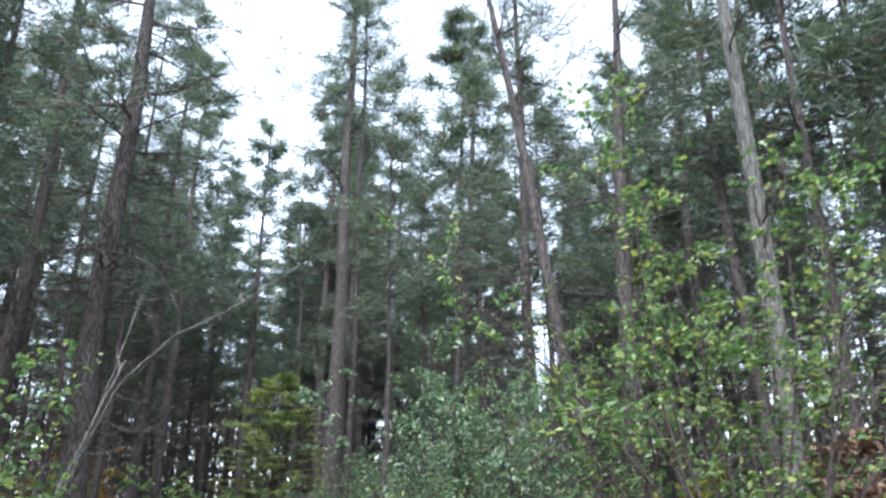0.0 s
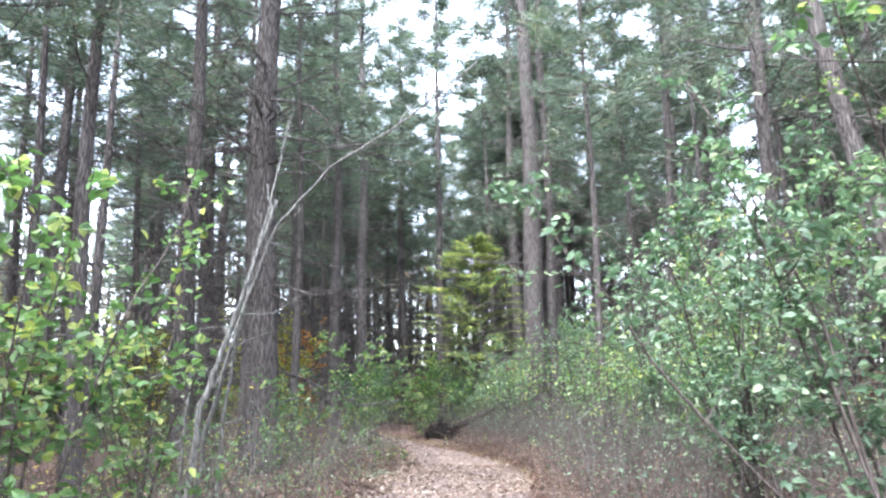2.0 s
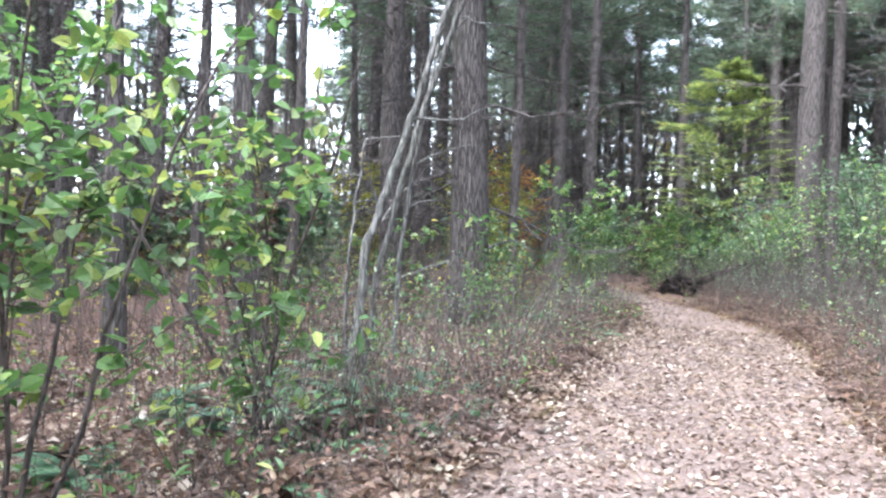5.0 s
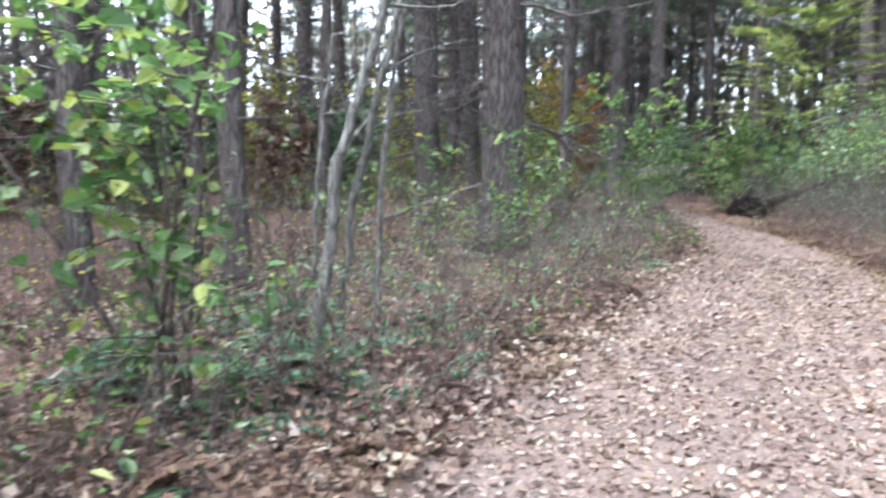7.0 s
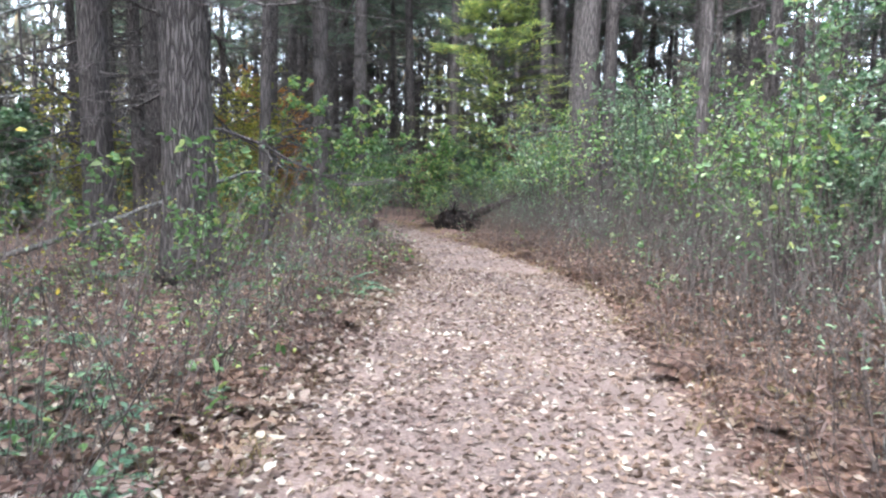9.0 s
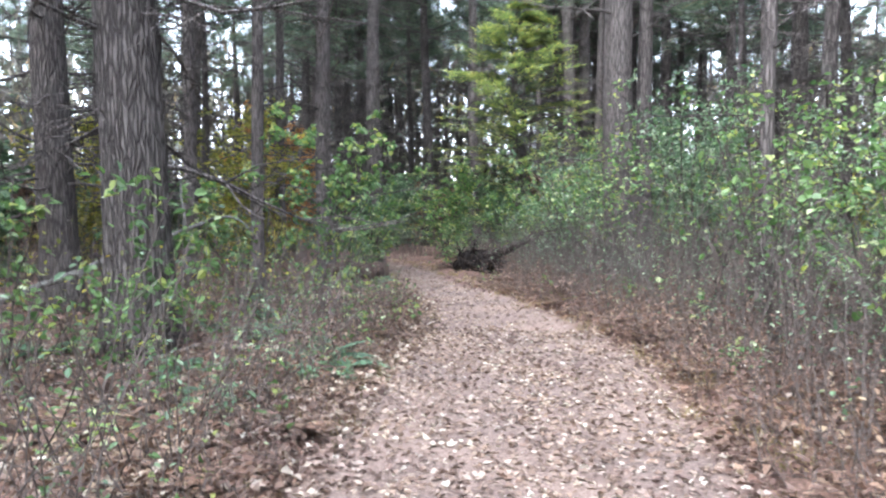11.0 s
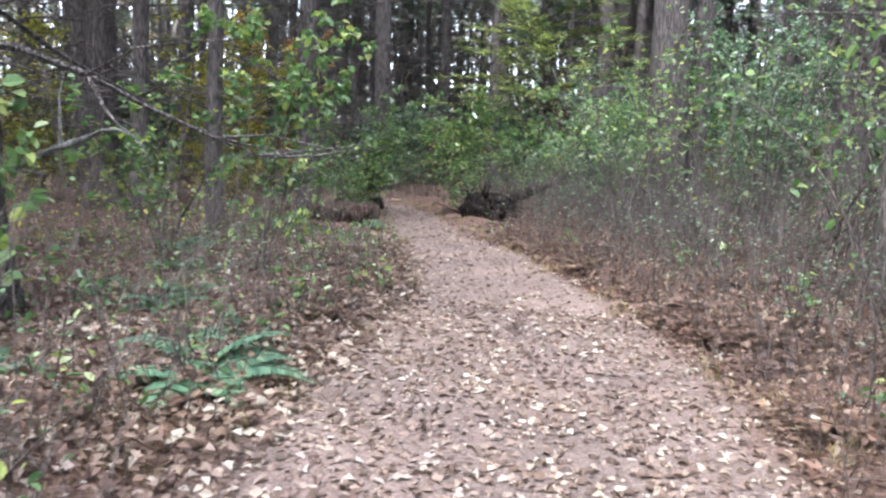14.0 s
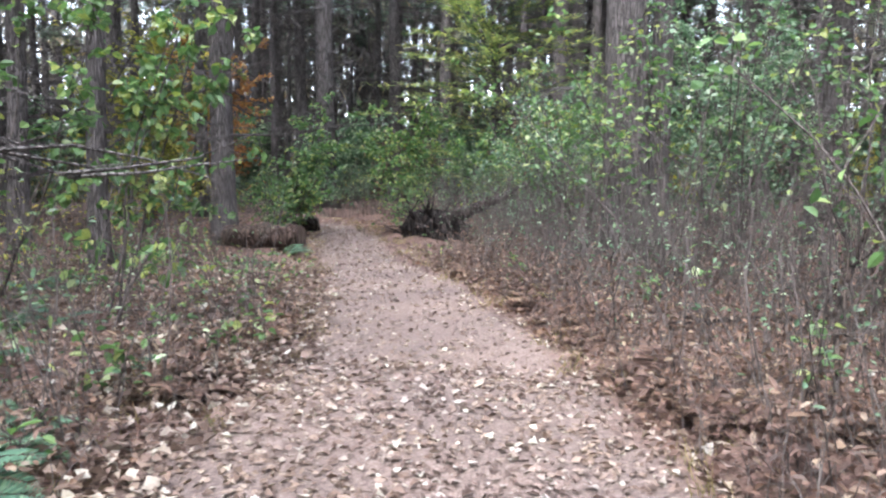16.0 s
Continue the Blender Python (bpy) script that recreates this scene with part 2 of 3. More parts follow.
def thing(name, x, y, label, category, group="", z=None):
    ob = new(name)
    ob.location = (x, y, float(ground_z(x, y)) - 0.03 if z is None else z)
    return tagged(ob, label, category, group)


def unit(v):
    return np.asarray(v, float) / (np.linalg.norm(v) + 1e-9)


def wander(rng, start, way, length, steps, bend=0.15, rise=0.0):
    pts, way = [np.array(start, float)], unit(way)
    for _ in range(steps):
        way = unit(way + bend * rng.standard_normal(3) + [0, 0, rise])
        pts.append(pts[-1] + way * length / steps)
    return np.array(pts)


# ---- ground ----
def lines(lo, hi, step, far):
    inner = np.arange(lo, hi + step / 2, step)
    out = np.array([0.6, 1.5, 3, 6, 12, 25, 50, 100, 200, 400, 800, far])
    return np.concatenate([lo - out[::-1], inner, hi + out])


def build_ground():
    gx, gy = lines(-9, 12, 0.14, 1500), lines(-36, 8, 0.14, 1500)
    X, Y = np.meshgrid(gx, gy)
    Z = ground_z(X, Y)
    k = len(gx)
    i, j = np.meshgrid(np.arange(len(gy) - 1), np.arange(k - 1), indexing="ij")
    q = np.stack([i * k + j, i * k + j + 1, (i + 1) * k + j + 1, (i + 1) * k + j], -1).reshape(-1, 4)
    b = Buf()
    b.add(np.stack([X, Y, Z], -1).reshape(-1, 3), q)
    m, nt, bs = material("forest_floor", 0.92, 0.12)
    worn = nt.nodes.new("ShaderNodeAttribute")
    worn.attribute_name = "worn"
    edge = mixed(nt, "ADD", 0.6, worn.outputs["Fac"], noise_tex(nt, 2.2, 6.0))
    on = ramp(nt, edge, [(0.62, (0, 0, 0)), (0.86, (1, 1, 1))])
    soil = ramp(nt, noise_tex(nt, 34.0, 6.0), [(0.3, (0.05, 0.036, 0.03)), (0.5, (0.13, 0.085, 0.07)), (0.68, (0.23, 0.155, 0.13))])
    trail = ramp(nt, noise_tex(nt, 46.0, 7.0, rough=0.7), [(0.28, (0.082, 0.062, 0.055)), (0.48, (0.165, 0.126, 0.112)), (0.62, (0.243, 0.195, 0.175)), (0.75, (0.35, 0.305, 0.278))])
    patches = ramp(nt, noise_tex(nt, 0.9, 5.0), [(0.35, (0.78, 0.76, 0.76)), (0.65, (1.1, 1.05, 1.02))])
    moss = ramp(nt, noise_tex(nt, 1.6, 6.0), [(0.6, (0, 0, 0)), (0.74, (0.5, 0.5, 0.5))])
    soil = mixed(nt, "MIX", moss, soil, (0.07, 0.085, 0.035))
    col = mixed(nt, "MULTIPLY", 1.0, mixed(nt, "MIX", on, soil, trail), patches)
    nt.links.new(col, bs.inputs["Base Color"])
    bumped(nt, bs, noise_tex(nt, 30.0, 8.0, rough=0.7), 0.8, 0.03)
    me = b.mesh("ground", m, True)
    at = me.attributes.new("worn", 'FLOAT', 'POINT')
    at.data.foreach_set("value", np.clip(0.42 - off_trail(X, Y).ravel() * 1.1, 0, 1))
    tagged(new("ground", me), "forest floor of dark soil with a worn tan trail", "ground", kind="structure")


build_ground()


# ---- trees ----
def pine(name, seed, height, radius, clear, reach, x, y, label, dead=26, lean=(0, 0), barkmat=None, sides=14, group="pines", blade=0.18, near=True):
    """A forest pine: tall trunk, whorls of bare dead limbs low down and a needled crown from the height 'clear'."""
    rng = np.random.default_rng(seed)
    root = thing(name, x, y, label, "tree", group)
    barkmat = barkmat or BARK_PINE
    n = 30
    h = np.linspace(0, 1, n) ** 1.25 * height
    ax = np.stack([lean[0] * h / height + 0.05 * np.sin(h * 0.55 + seed), lean[1] * h / height + 0.05 * np.cos(h * 0.43 + seed), h], 1)
    ax[:, :2] -= ax[0, :2]
    rad = radius * (1 - h / height * 0.88) * (1 + 0.42 * np.exp(-h / 0.32))
    t = Buf()
    t.tube(ax, rad, sides, 0.035, rng)
    part("trunk", t, barkmat, root, smooth=True)
    boughs, crown = Buf(), Buf()
    tips, ways = [], []
    count = dead + int((height - clear) * 4.0)
    for k in range(count):
        low = k < dead
        z = rng.uniform(1.6, clear) if low else clear + (height - clear) * ((k - dead) + rng.random()) / max(1, count - dead)
        az = rng.uniform(0, 2 * np.pi)
        frac = (z - clear) / (height - clear)
        length = rng.uniform(0.35, 1.0) * reach * 0.85 if low else reach * (1.05 - 0.85 * frac) * rng.uniform(0.6, 1.1)
        start = np.array([np.interp(z, h, ax[:, 0]), np.interp(z, h, ax[:, 1]), z])
        p = wander(rng, start, (np.cos(az), np.sin(az), rng.uniform(-0.25, 0.3)), length, 5, 0.14, -0.02 if low else 0.02)
        r0 = radius * (0.07 if low else 0.11) * rng.uniform(0.6, 1.3) + 0.006
        limb = Buf() if low and near else boughs
        limb.tube(p, np.linspace(r0, 0.005, len(p)), 4)
        for s in range((7 if near else 4) if low else 6):
            u = rng.uniform(0.2, 1)
            q0 = np.array([np.interp(u * 5, range(6), p[:, c]) for c in range(3)])
            w = unit(unit(p[-1] - p[0]) + 0.9 * rng.standard_normal(3) * [1, 1, 0.3])
            q = wander(rng, q0, w, length * rng.uniform(0.2, 0.55), 3, 0.2)
            limb.tube(q, np.linspace(r0 * 0.4 + 0.002, 0.003, 4), 3)
            if not low:
                for c in range(3):
                    v = rng.uniform(0.1, 1) * 3
                    tips.append([np.interp(v, range(4), q[:, i]) for i in range(3)])
                    ways.append(w)
        if low and near:
            part("limb", limb, barkmat, root)
    if boughs.n:
        tagged(part("branchwork", boughs, barkmat, root), kind="stuff")
    if tips:
        k = 10
        tips, ways = np.repeat(np.array(tips), k, 0), np.repeat(np.array(ways), k, 0)
        d = ways * 0.8 + rng.standard_normal(ways.shape) * [0.75, 0.75, 0.35]
        place = tips + rng.standard_normal(tips.shape) * 0.12
        crown.blades(place, d, blade * 2.0 * rng.uniform(0.5, 1.3, len(d)), blade * 0.16, rng)
        part("crown", crown, NEEDLES, root, "blue-green pine needles in loose tufts")
    return root


def shrub(name, seed, x, y, height, spread, count, mat, size, label, category="shrub", stems=7, bare=0.3, group="", lean=(0, 0), wood=None, droop=0.3, z=None):
    """Arching stems from one foot, forked into twigs, with leaves along the twigs above the bare lower part."""
    rng = np.random.default_rng(seed)
    root = thing(name, x, y, label, category, group, z)
    leaf_buf = Buf()
    spots, dirs = [], []
    for s in range(stems):
        az = rng.uniform(0, 2 * np.pi)
        tilt = rng.uniform(0.05, 1.0) * spread / height
        top = height * rng.uniform(0.65, 1.05)
        way = unit((np.cos(az) * tilt + lean[0], np.sin(az) * tilt + lean[1], 1))
        p = wander(rng, rng.standard_normal(3) * [0.08, 0.08, 0] * max(1, spread * 0.6), way, top, 8, 0.10)
        r0 = 0.005 + 0.0026 * height * rng.uniform(0.6, 1.3)
        wood_buf, twigs = Buf(), []
        wood_buf.tube(p, np.linspace(r0, 0.004, 9), 5)
        for k in range(int(5 + height * 3)):
            u = rng.uniform(bare * 0.5, 1) * 8
            q0 = np.array([np.interp(u, range(9), p[:, c]) for c in range(3)])
            w = unit(rng.standard_normal(3) * [1, 1, 0.45] + [0, 0, 0.3] + 0.4 * unit(p[-1] - p[0]))
            ln = spread * rng.uniform(0.25, 0.75) * (1.1 - 0.08 * u)
            q = wander(rng, q0, w, ln, 4, 0.22, -0.05 * droop)
            spots.append(q)
            twig = Buf() if category == "sapling" else wood_buf
            twig.tube(q, np.linspace(max(r0 * 0.35, 0.003), 0.002, 5), 3)
            twigs.append(twig)
        stem = part("stem", wood_buf, wood or TWIG, root)
        if category == "sapling":
            for twig in twigs:
                part("twig", twig, wood or TWIG, stem)
    per = max(1, count // max(1, len(spots)))
    P = []
    for q in spots:
        u = rng.uniform(0.8, 4, per)
        P.append(np.stack([np.interp(u, range(5), q[:, c]) for c in range(3)], 1))
    P = np.concatenate(P)
    P = P[P[:, 2] > height * bare * rng.uniform(0.5, 1.2, len(P))]
    P = P + rng.standard_normal(P.shape) * 0.03
    along = rng.standard_normal(P.shape) * [1, 1, 0.5] - [0, 0, droop]
    normal = rng.standard_normal(P.shape) * 0.55 + [0, 0, 1]
    leaf_buf.leaves(P, along, normal, size * rng.uniform(0.6, 1.25, len(P)), size * rng.uniform(0.5, 0.85, len(P)), 0.3, 0.25)
    part("foliage", leaf_buf, mat, root)
    return root


# the pines beside the trail
pine("pine_tree", 1, 24, 0.36, 11, 3.8, -1.5, -14.6, "large straight pine with ridged grey-brown bark beside the trail", dead=58, sides=40)
pine("pine_tree", 2, 22, 0.29, 10.0, 3.4, -4.6, -11.5, "dark pine trunk with snapped dead branches in brown undergrowth", dead=54, sides=24, barkmat=BARK_DARK)
pine("pine_tree", 3, 23, 0.21, 8.5, 3.2, -2.5, -4.7, "slim pine trunk standing by a cut log", dead=40, sides=20, barkmat=BARK_DARK)
pine("pine_tree", 4, 21, 0.14, 9.0, 2.8, -2.9, -7.9, "thin dark pine pole among yellowing shrubs", dead=34, barkmat=BARK_DARK)
pine("pine_tree", 5, 20, 0.16, 8.0, 2.8, -4.9, -6.8, "thin dark pine trunk in dead bracken", dead=34, barkmat=BARK_DARK)
pine("pine_tree", 6, 24, 0.34, 8.0, 3.6, -7.3, -4.3, "stout dark pine deep in the wood", dead=50, barkmat=BARK_DARK)
pine("pine_tree", 7, 15, 0.13, 7.0, 2.0, -3.1, -21.0, "thin pine trunk with mossy foot", dead=18, barkmat=BARK_DARK)
pine("pine_tree", 8, 16, 0.15, 7.0, 2.0, -2.6, -19.4, "thin dark pine trunk in leaf litter", dead=22, barkmat=BARK_DARK)
pine("pine_tree", 9, 28, 0.34, 16.0, 3.2, 4.25, -5.8, "thick dark pine behind green shrubs", dead=34, sides=24, barkmat=BARK_DARK)
pine("pine_tree", 10, 26, 0.18, 16.0, 2.8, 4.75, -5.5, "slender pine stem close beside a thicker one", dead=26, barkmat=BARK_DARK)
pine("pine_tree", 11, 16, 0.10, 7.0, 2.2, 5.6, -11.8, "dark pine trunk inside the thicket", dead=16, barkmat=BARK_DARK)

pine("bare_tree", 12, 15, 0.15, 15.5, 2.4, 9.2, -25.4, "pale grey birch trunk standing among leafy shrubs", dead=30, sides=16, barkmat=BARK_GREY, group="bare poles")
pine("pine_tree", 13, 25, 0.22, 8, 3.6, 9.8, -12.0, "dark pine with many short dead branches behind the thicket", dead=50, sides=14, barkmat=BARK_DARK)
pine("bare_tree", 14, 17, 0.2, 17.5, 3.5, 9.4, -20.2, "dark forked hardwood above the thicket", dead=60, sides=14, barkmat=BARK_DARK, lean=(0.8, 0.2), group="bare poles")
pine("bare_tree", 15, 17, 0.17, 17.5, 3.0, 9.2, -20.0, "dark leaning stem of a forked hardwood", dead=50, sides=14, barkmat=BARK_DARK, lean=(-2.6, 0.6), group="bare poles")

# the wood all round: a few kinds, copied
kinds = [
    pine("pine_tree", 21, 23, 0.26, 10.5, 3.2, -16.5, 9.0, "tall forest pine with bare lower trunk and high crown", dead=64, sides=10, barkmat=BARK_DARK, group="forest pines", blade=0.26, near=False),
    pine("pine_tree", 22, 20, 0.20, 9.0, 3.0, -6.5, 3.0, "forest pine with low dead branches and loose crown", dead=60, sides=10, barkmat=BARK_DARK, group="forest pines", blade=0.26, near=False),
    pine("pine_tree", 23, 18, 0.15, 7.5, 2.8, 8.5, 3.0, "slim forest pine with needles from mid height", dead=52, sides=8, barkmat=BARK_DARK, group="forest pines", blade=0.26, near=False),
    pine("bare_tree", 24, 16, 0.11, 16.5, 2.6, 9.5, -6.0, "thin leafless hardwood pole with grey bark", dead=60, sides=8, barkmat=BARK_DARK, group="bare poles", near=False),
]
rng = np.random.default_rng(77)
spots = [(-1.5, -14.6), (-4.6, -11.5), (-2.5, -4.7), (4.3, -5.8), (2.2, 5.0)]
tries = 0
while len(spots) < 285 and tries < 20000:
    tries += 1
    x, y = rng.uniform(-40, 40), rng.uniform(-44, 52)
    if off_trail(x, y) < (4.5 if y < 5 else 1.3) or math.hypot(x - 3.4, y + 28) < 9 or (abs(x - 3) < 5 and y < -12):
        continue
    if 1 < x < 13 and -34 < y < -8 or -3 < x < 7 and -8 < y < 9 or -11 < x < -3 and -3.5 < y < 6.5:
        continue
    if min(math.hypot(x - a, y - b) for a, b in spots) < 1.9:
        continue
    spots.append((x, y))
    k = 3 if -8 < x < -3 and -26 < y < -7 else rng.choice(4, p=[0.3, 0.3, 0.22, 0.18])  # thin poles alone beside the trail
    m = pose(x, y, float(ground_z(x, y)) - 0.03, rng.uniform(-2, 2), rng.uniform(-2, 2), rng.uniform(0, 360)) @ Matrix.Scale(rng.uniform(0.9, 1.35), 4)
    copy_thing(kinds[k], m).scale = m.to_scale()


# taller pines behind the bend
for k, (x, y) in enumerate([(-4.2, 7.5), (-0.6, 10.5), (3.4, 11.5), (-6.6, 12.0)]):
    m = pose(x, y, float(ground_z(x, y)) - 0.03, 0, 0, 50 * k) @ Matrix.Scale(1.25 + 0.04 * (k % 3), 4)
    copy_thing(kinds[k % 2], m).scale = m.to_scale()
    spots.append((x, y))


for k in range(24):
    x, y = rng.uniform(-15, 10), rng.uniform(10, 40)
    if min(math.hypot(x - a, y - b) for a, b in spots) < 1.2:
        continue
    spots.append((x, y))
    m = pose(x, y, float(ground_z(x, y)) - 0.03, 0, 0, rng.uniform(0, 360)) @ Matrix.Scale(rng.uniform(1.0, 1.4), 4)
    copy_thing(kinds[rng.choice(3)], m).scale = m.to_scale()
far_kinds = [
    shrub("shrub", 91, -9.0, 9.0, 4.0, 2.0, 2600, BLUEGREEN, 0.2, "dull green brush deep in the wood", stems=6, bare=0.05, group="far shrubs"),
    shrub("shrub", 92, 8.0, 8.5, 3.6, 2.0, 2400, OLIVE, 0.18, "yellowing brush deep in the wood", stems=6, bare=0.05, group="far shrubs"),
    shrub("shrub", 93, 3.0, 11.0, 3.4, 2.0, 2200, BROWNLEAF, 0.2, "brown brush deep in the wood", stems=6, bare=0.05, group="far shrubs"),
]
for k in range(270):
    x, y = rng.uniform(-36, 34), rng.uniform(-30, 40)
    if y < 9 and -10 < x < 13:
        continue
    if off_trail(x, y) < 2.5:
        continue
    m = pose(x, y, float(ground_z(x, y)) - 0.05, 0, 0, rng.uniform(0, 360))
    copy_thing(far_kinds[rng.choice(3, p=[0.5, 0.2, 0.3])], m)


def layered_conifer(name, x, y, height, reach, label):
    """A young conifer with flat drooping sprays in layers, yellow at the tips."""
    rng = np.random.default_rng(5)
    root = thing(name, x, y, label, "tree")
    t, spray = Buf(), Buf()
    t.tube(wander(rng, (0, 0, 0), (0, 0, 1), height, 12, 0.02), np.linspace(0.12, 0.01, 13), 10)
    part("trunk", t, BARK_DARK, root)
    P, A = [], []
    for k in range(104):
        z = height * (0.08 + 0.9 * (k / 104) ** 0.9)
        az = rng.uniform(0, 2 * np.pi)
        ln = reach * (1.05 - z / height) ** 0.75 * rng.uniform(0.7, 1.1)
        p = wander(rng, (0, 0, z), (np.cos(az), np.sin(az), 0.55), ln, 6, 0.06, -0.09)
        limb = Buf()
        limb.tube(p, np.linspace(0.018, 0.003, 7), 4)
        part("limb", limb, TWIG, root)
        for s in range(40):
            u = rng.uniform(0.15, 1) * 6
            q = np.array([np.interp(u, range(7), p[:, c]) for c in range(3)])
            side = unit(np.cross(p[-1] - p[0], (0, 0, 1))) * rng.choice([-1, 1])
            w = unit(side * rng.uniform(0.4, 1) + unit(p[-1] - p[0]) * 0.8 + [0, 0, rng.uniform(-0.25, 0.1)])
            m = 6
            d = np.linspace(0, 0.42, m)[:, None] * w
            P.append(q + d)
            A.append(np.tile(w, (m, 1)) + 0.5 * rng.standard_normal((m, 3)) * [1, 1, 0.3])
    P, A = np.concatenate(P), np.concatenate(A)
    spray.leaves(P, A, np.tile([0.0, 0, 1], (len(P), 1)) + 0.2 * rng.standard_normal(P.shape), 0.16, 0.045, 0.1)
    part("foliage", spray, HEMLOCK, root, "flat layered sprays, yellow at the tips")
    return root


layered_conifer("young_conifer", 1.5, 5.0, 8.8, 4.6, "young layered conifer with yellowing spray tips behind the trail's bend")

# shrubs at the trail's bend
for k, (x, y, hgt, spr, n, mat, size, lab) in enumerate([
    (-2.2, -2.2, 2.6, 1.3, 900, GREEN, 0.10, "bright green leafy shrub near the cut log"),
    (-0.9, 3.2, 3.0, 1.6, 1500, GREEN, 0.10, "light green shrub closing the view at the bend"),
    (1.6, 1.6, 2.6, 1.3, 1400, GREEN, 0.09, "green shrub behind the uprooted stump"),
    (3.0, 0.5, 2.8, 1.6, 1400, BLUEGREEN, 0.09, "dull green shrub in the thicket"),
    (0.6, 6.0, 3.4, 1.8, 1500, BLUEGREEN, 0.11, "tall dull green shrub behind the bend"),
    (-3.8, 7.0, 3.2, 1.8, 1500, BLUEGREEN, 0.11, "tall dull green shrub beyond the bend"),
    (4.6, 3.0, 4.2, 2.0, 2000, GREEN, 0.10, "tall light green shrub in the thicket"),
    (6.9, 1.5, 5.2, 2.2, 2400, BLUEGREEN, 0.10, "tall blue-green leafy shrub in the thicket"),
    (6.2, -4.0, 4.6, 1.8, 1900, BLUEGREEN, 0.09, "tall blue-green leafy shrub beside a thick pine"),
    (-7.4, 2.5, 5.2, 2.2, 2600, OLIVE, 0.11, "tall shrub with olive and yellow autumn leaves"),
    (-5.8, -1.2, 4.2, 1.9, 2000, OLIVE, 0.10, "olive-yellow leafy shrub among pine trunks"),
    (-9.8, -3.0, 4.4, 2.0, 2000, OLIVE, 0.10, "olive-yellow leafy shrub deep in the wood"),
    (-7.6, 5.6, 5.2, 2.0, 3600, ORANGE, 0.12, "shrub with rusty orange autumn leaves among pines"),
    (2.6, -2.0, 1.1, 0.7, 200, BLUEGREEN, 0.07, "low dull green shrub beside the uprooted stump"),
    (0.1, -1.1, 1.3, 0.9, 300, GREEN, 0.07, "low green shrub behind the uprooted stump"),
    (-2.0, -3.5, 1.3, 0.9, 300, GREEN, 0.08, "low green shrub behind the cut log"),
    (-12.0, -8.0, 4.4, 2.2, 1900, OLIVE, 0.10, "yellowing shrub behind pine trunks"),
]):
    shrub("shrub", 100 + k, x, y, hgt * 1.1, spr * 1.2, n * 2, mat, size * 1.15, lab, bare=0.22 if x > -1 else 0.1, stems=10)
shrub("sapling", 131, -0.45, -11.7, 3.2, 1.3, 1000, GREEN, 0.10, "leafy sapling with hanging yellow-green leaves at the trail's edge", "sapling", stems=4, bare=0.2, lean=(0.3, 0.1), droop=0.9)
shrub("sapling", 132, -1.7, -11.6, 3.2, 1.3, 1000, GREEN, 0.10, "low leafy sapling in brown undergrowth", "sapling", stems=4, bare=0.3)
shrub("sapling", 133, -0.9, -15.3, 2.0, 0.9, 260, GREEN, 0.115, "small sapling with pale leaves at a pine's foot", "sapling", stems=4, bare=0.3)
shrub("sapling", 134, -2.2, -15.7, 2.1, 1.0, 260, GREEN, 0.115, "small sapling with pale leaves at a pine's foot", "sapling", stems=4, bare=0.3)
for k, (x, y, hgt, spr, n, mat) in enumerate([(4.3, -9.0, 3.0, 1.3, 700, GREEN), (5.4, -7.9, 3.6, 1.5, 1000, BLUEGREEN), (3.6, -6.6, 2.8, 1.3, 700, GREEN), (3.0, -3.6, 2.6, 1.4, 1100, BLUEGREEN),
                                              (5.6, -10.6, 3.2, 1.4, 700, GREEN), (2.9, -0.9, 2.4, 1.2, 1200, GREEN), (4.6, -2.6, 3.6, 1.6, 1500, BLUEGREEN), (5.2, -14.0, 2.6, 1.1, 380, GREEN), (5.3, -17.0, 2.6, 1.1, 420, GREEN)]):
    shrub("shrub", 180 + k, x, y, hgt * 1.15, spr * 1.15, int(n * 1.5), mat, 0.085, "thin-stemmed shrub with sparse green and yellow leaves in the thicket", stems=12, bare=0.42, group="thicket shrubs")
shrub("sapling", 135, -0.5, -16.6, 1.5, 0.8, 180, GREEN, 0.085, "small sapling with pale leaves in dead bracken", "sapling", stems=4, bare=0.3)
shrub("sapling", 136, -2.9, -17.2, 1.9, 0.9, 260, GREEN, 0.09, "small sapling with pale leaves in dead bracken", "sapling", stems=4, bare=0.3)
# leafy shrubs that the trail passes first
shrub("shrub", 140, 0.25, -22.9, 3.6, 1.6, 800, GREEN, 0.11, "open shrub with hanging yellow-green leaves beside the trail", stems=7, bare=0.12)
shrub("shrub", 141, 0.1, -24.7, 3.9, 1.7, 1150, GREEN, 0.115, "open shrub with large yellow-green leaves beside the trail", stems=7, bare=0.15)
shrub("shrub", 142, -0.9, -26.4, 3.4, 1.8, 1500, GREEN, 0.10, "tall open shrub with yellow-green leaves", stems=8, bare=0.1)
shrub("shrub", 143, -2.6, -23.6, 3.6, 1.9, 1700, GREEN, 0.095, "tall open shrub with yellow-green leaves in the wood", stems=8, bare=0.15)
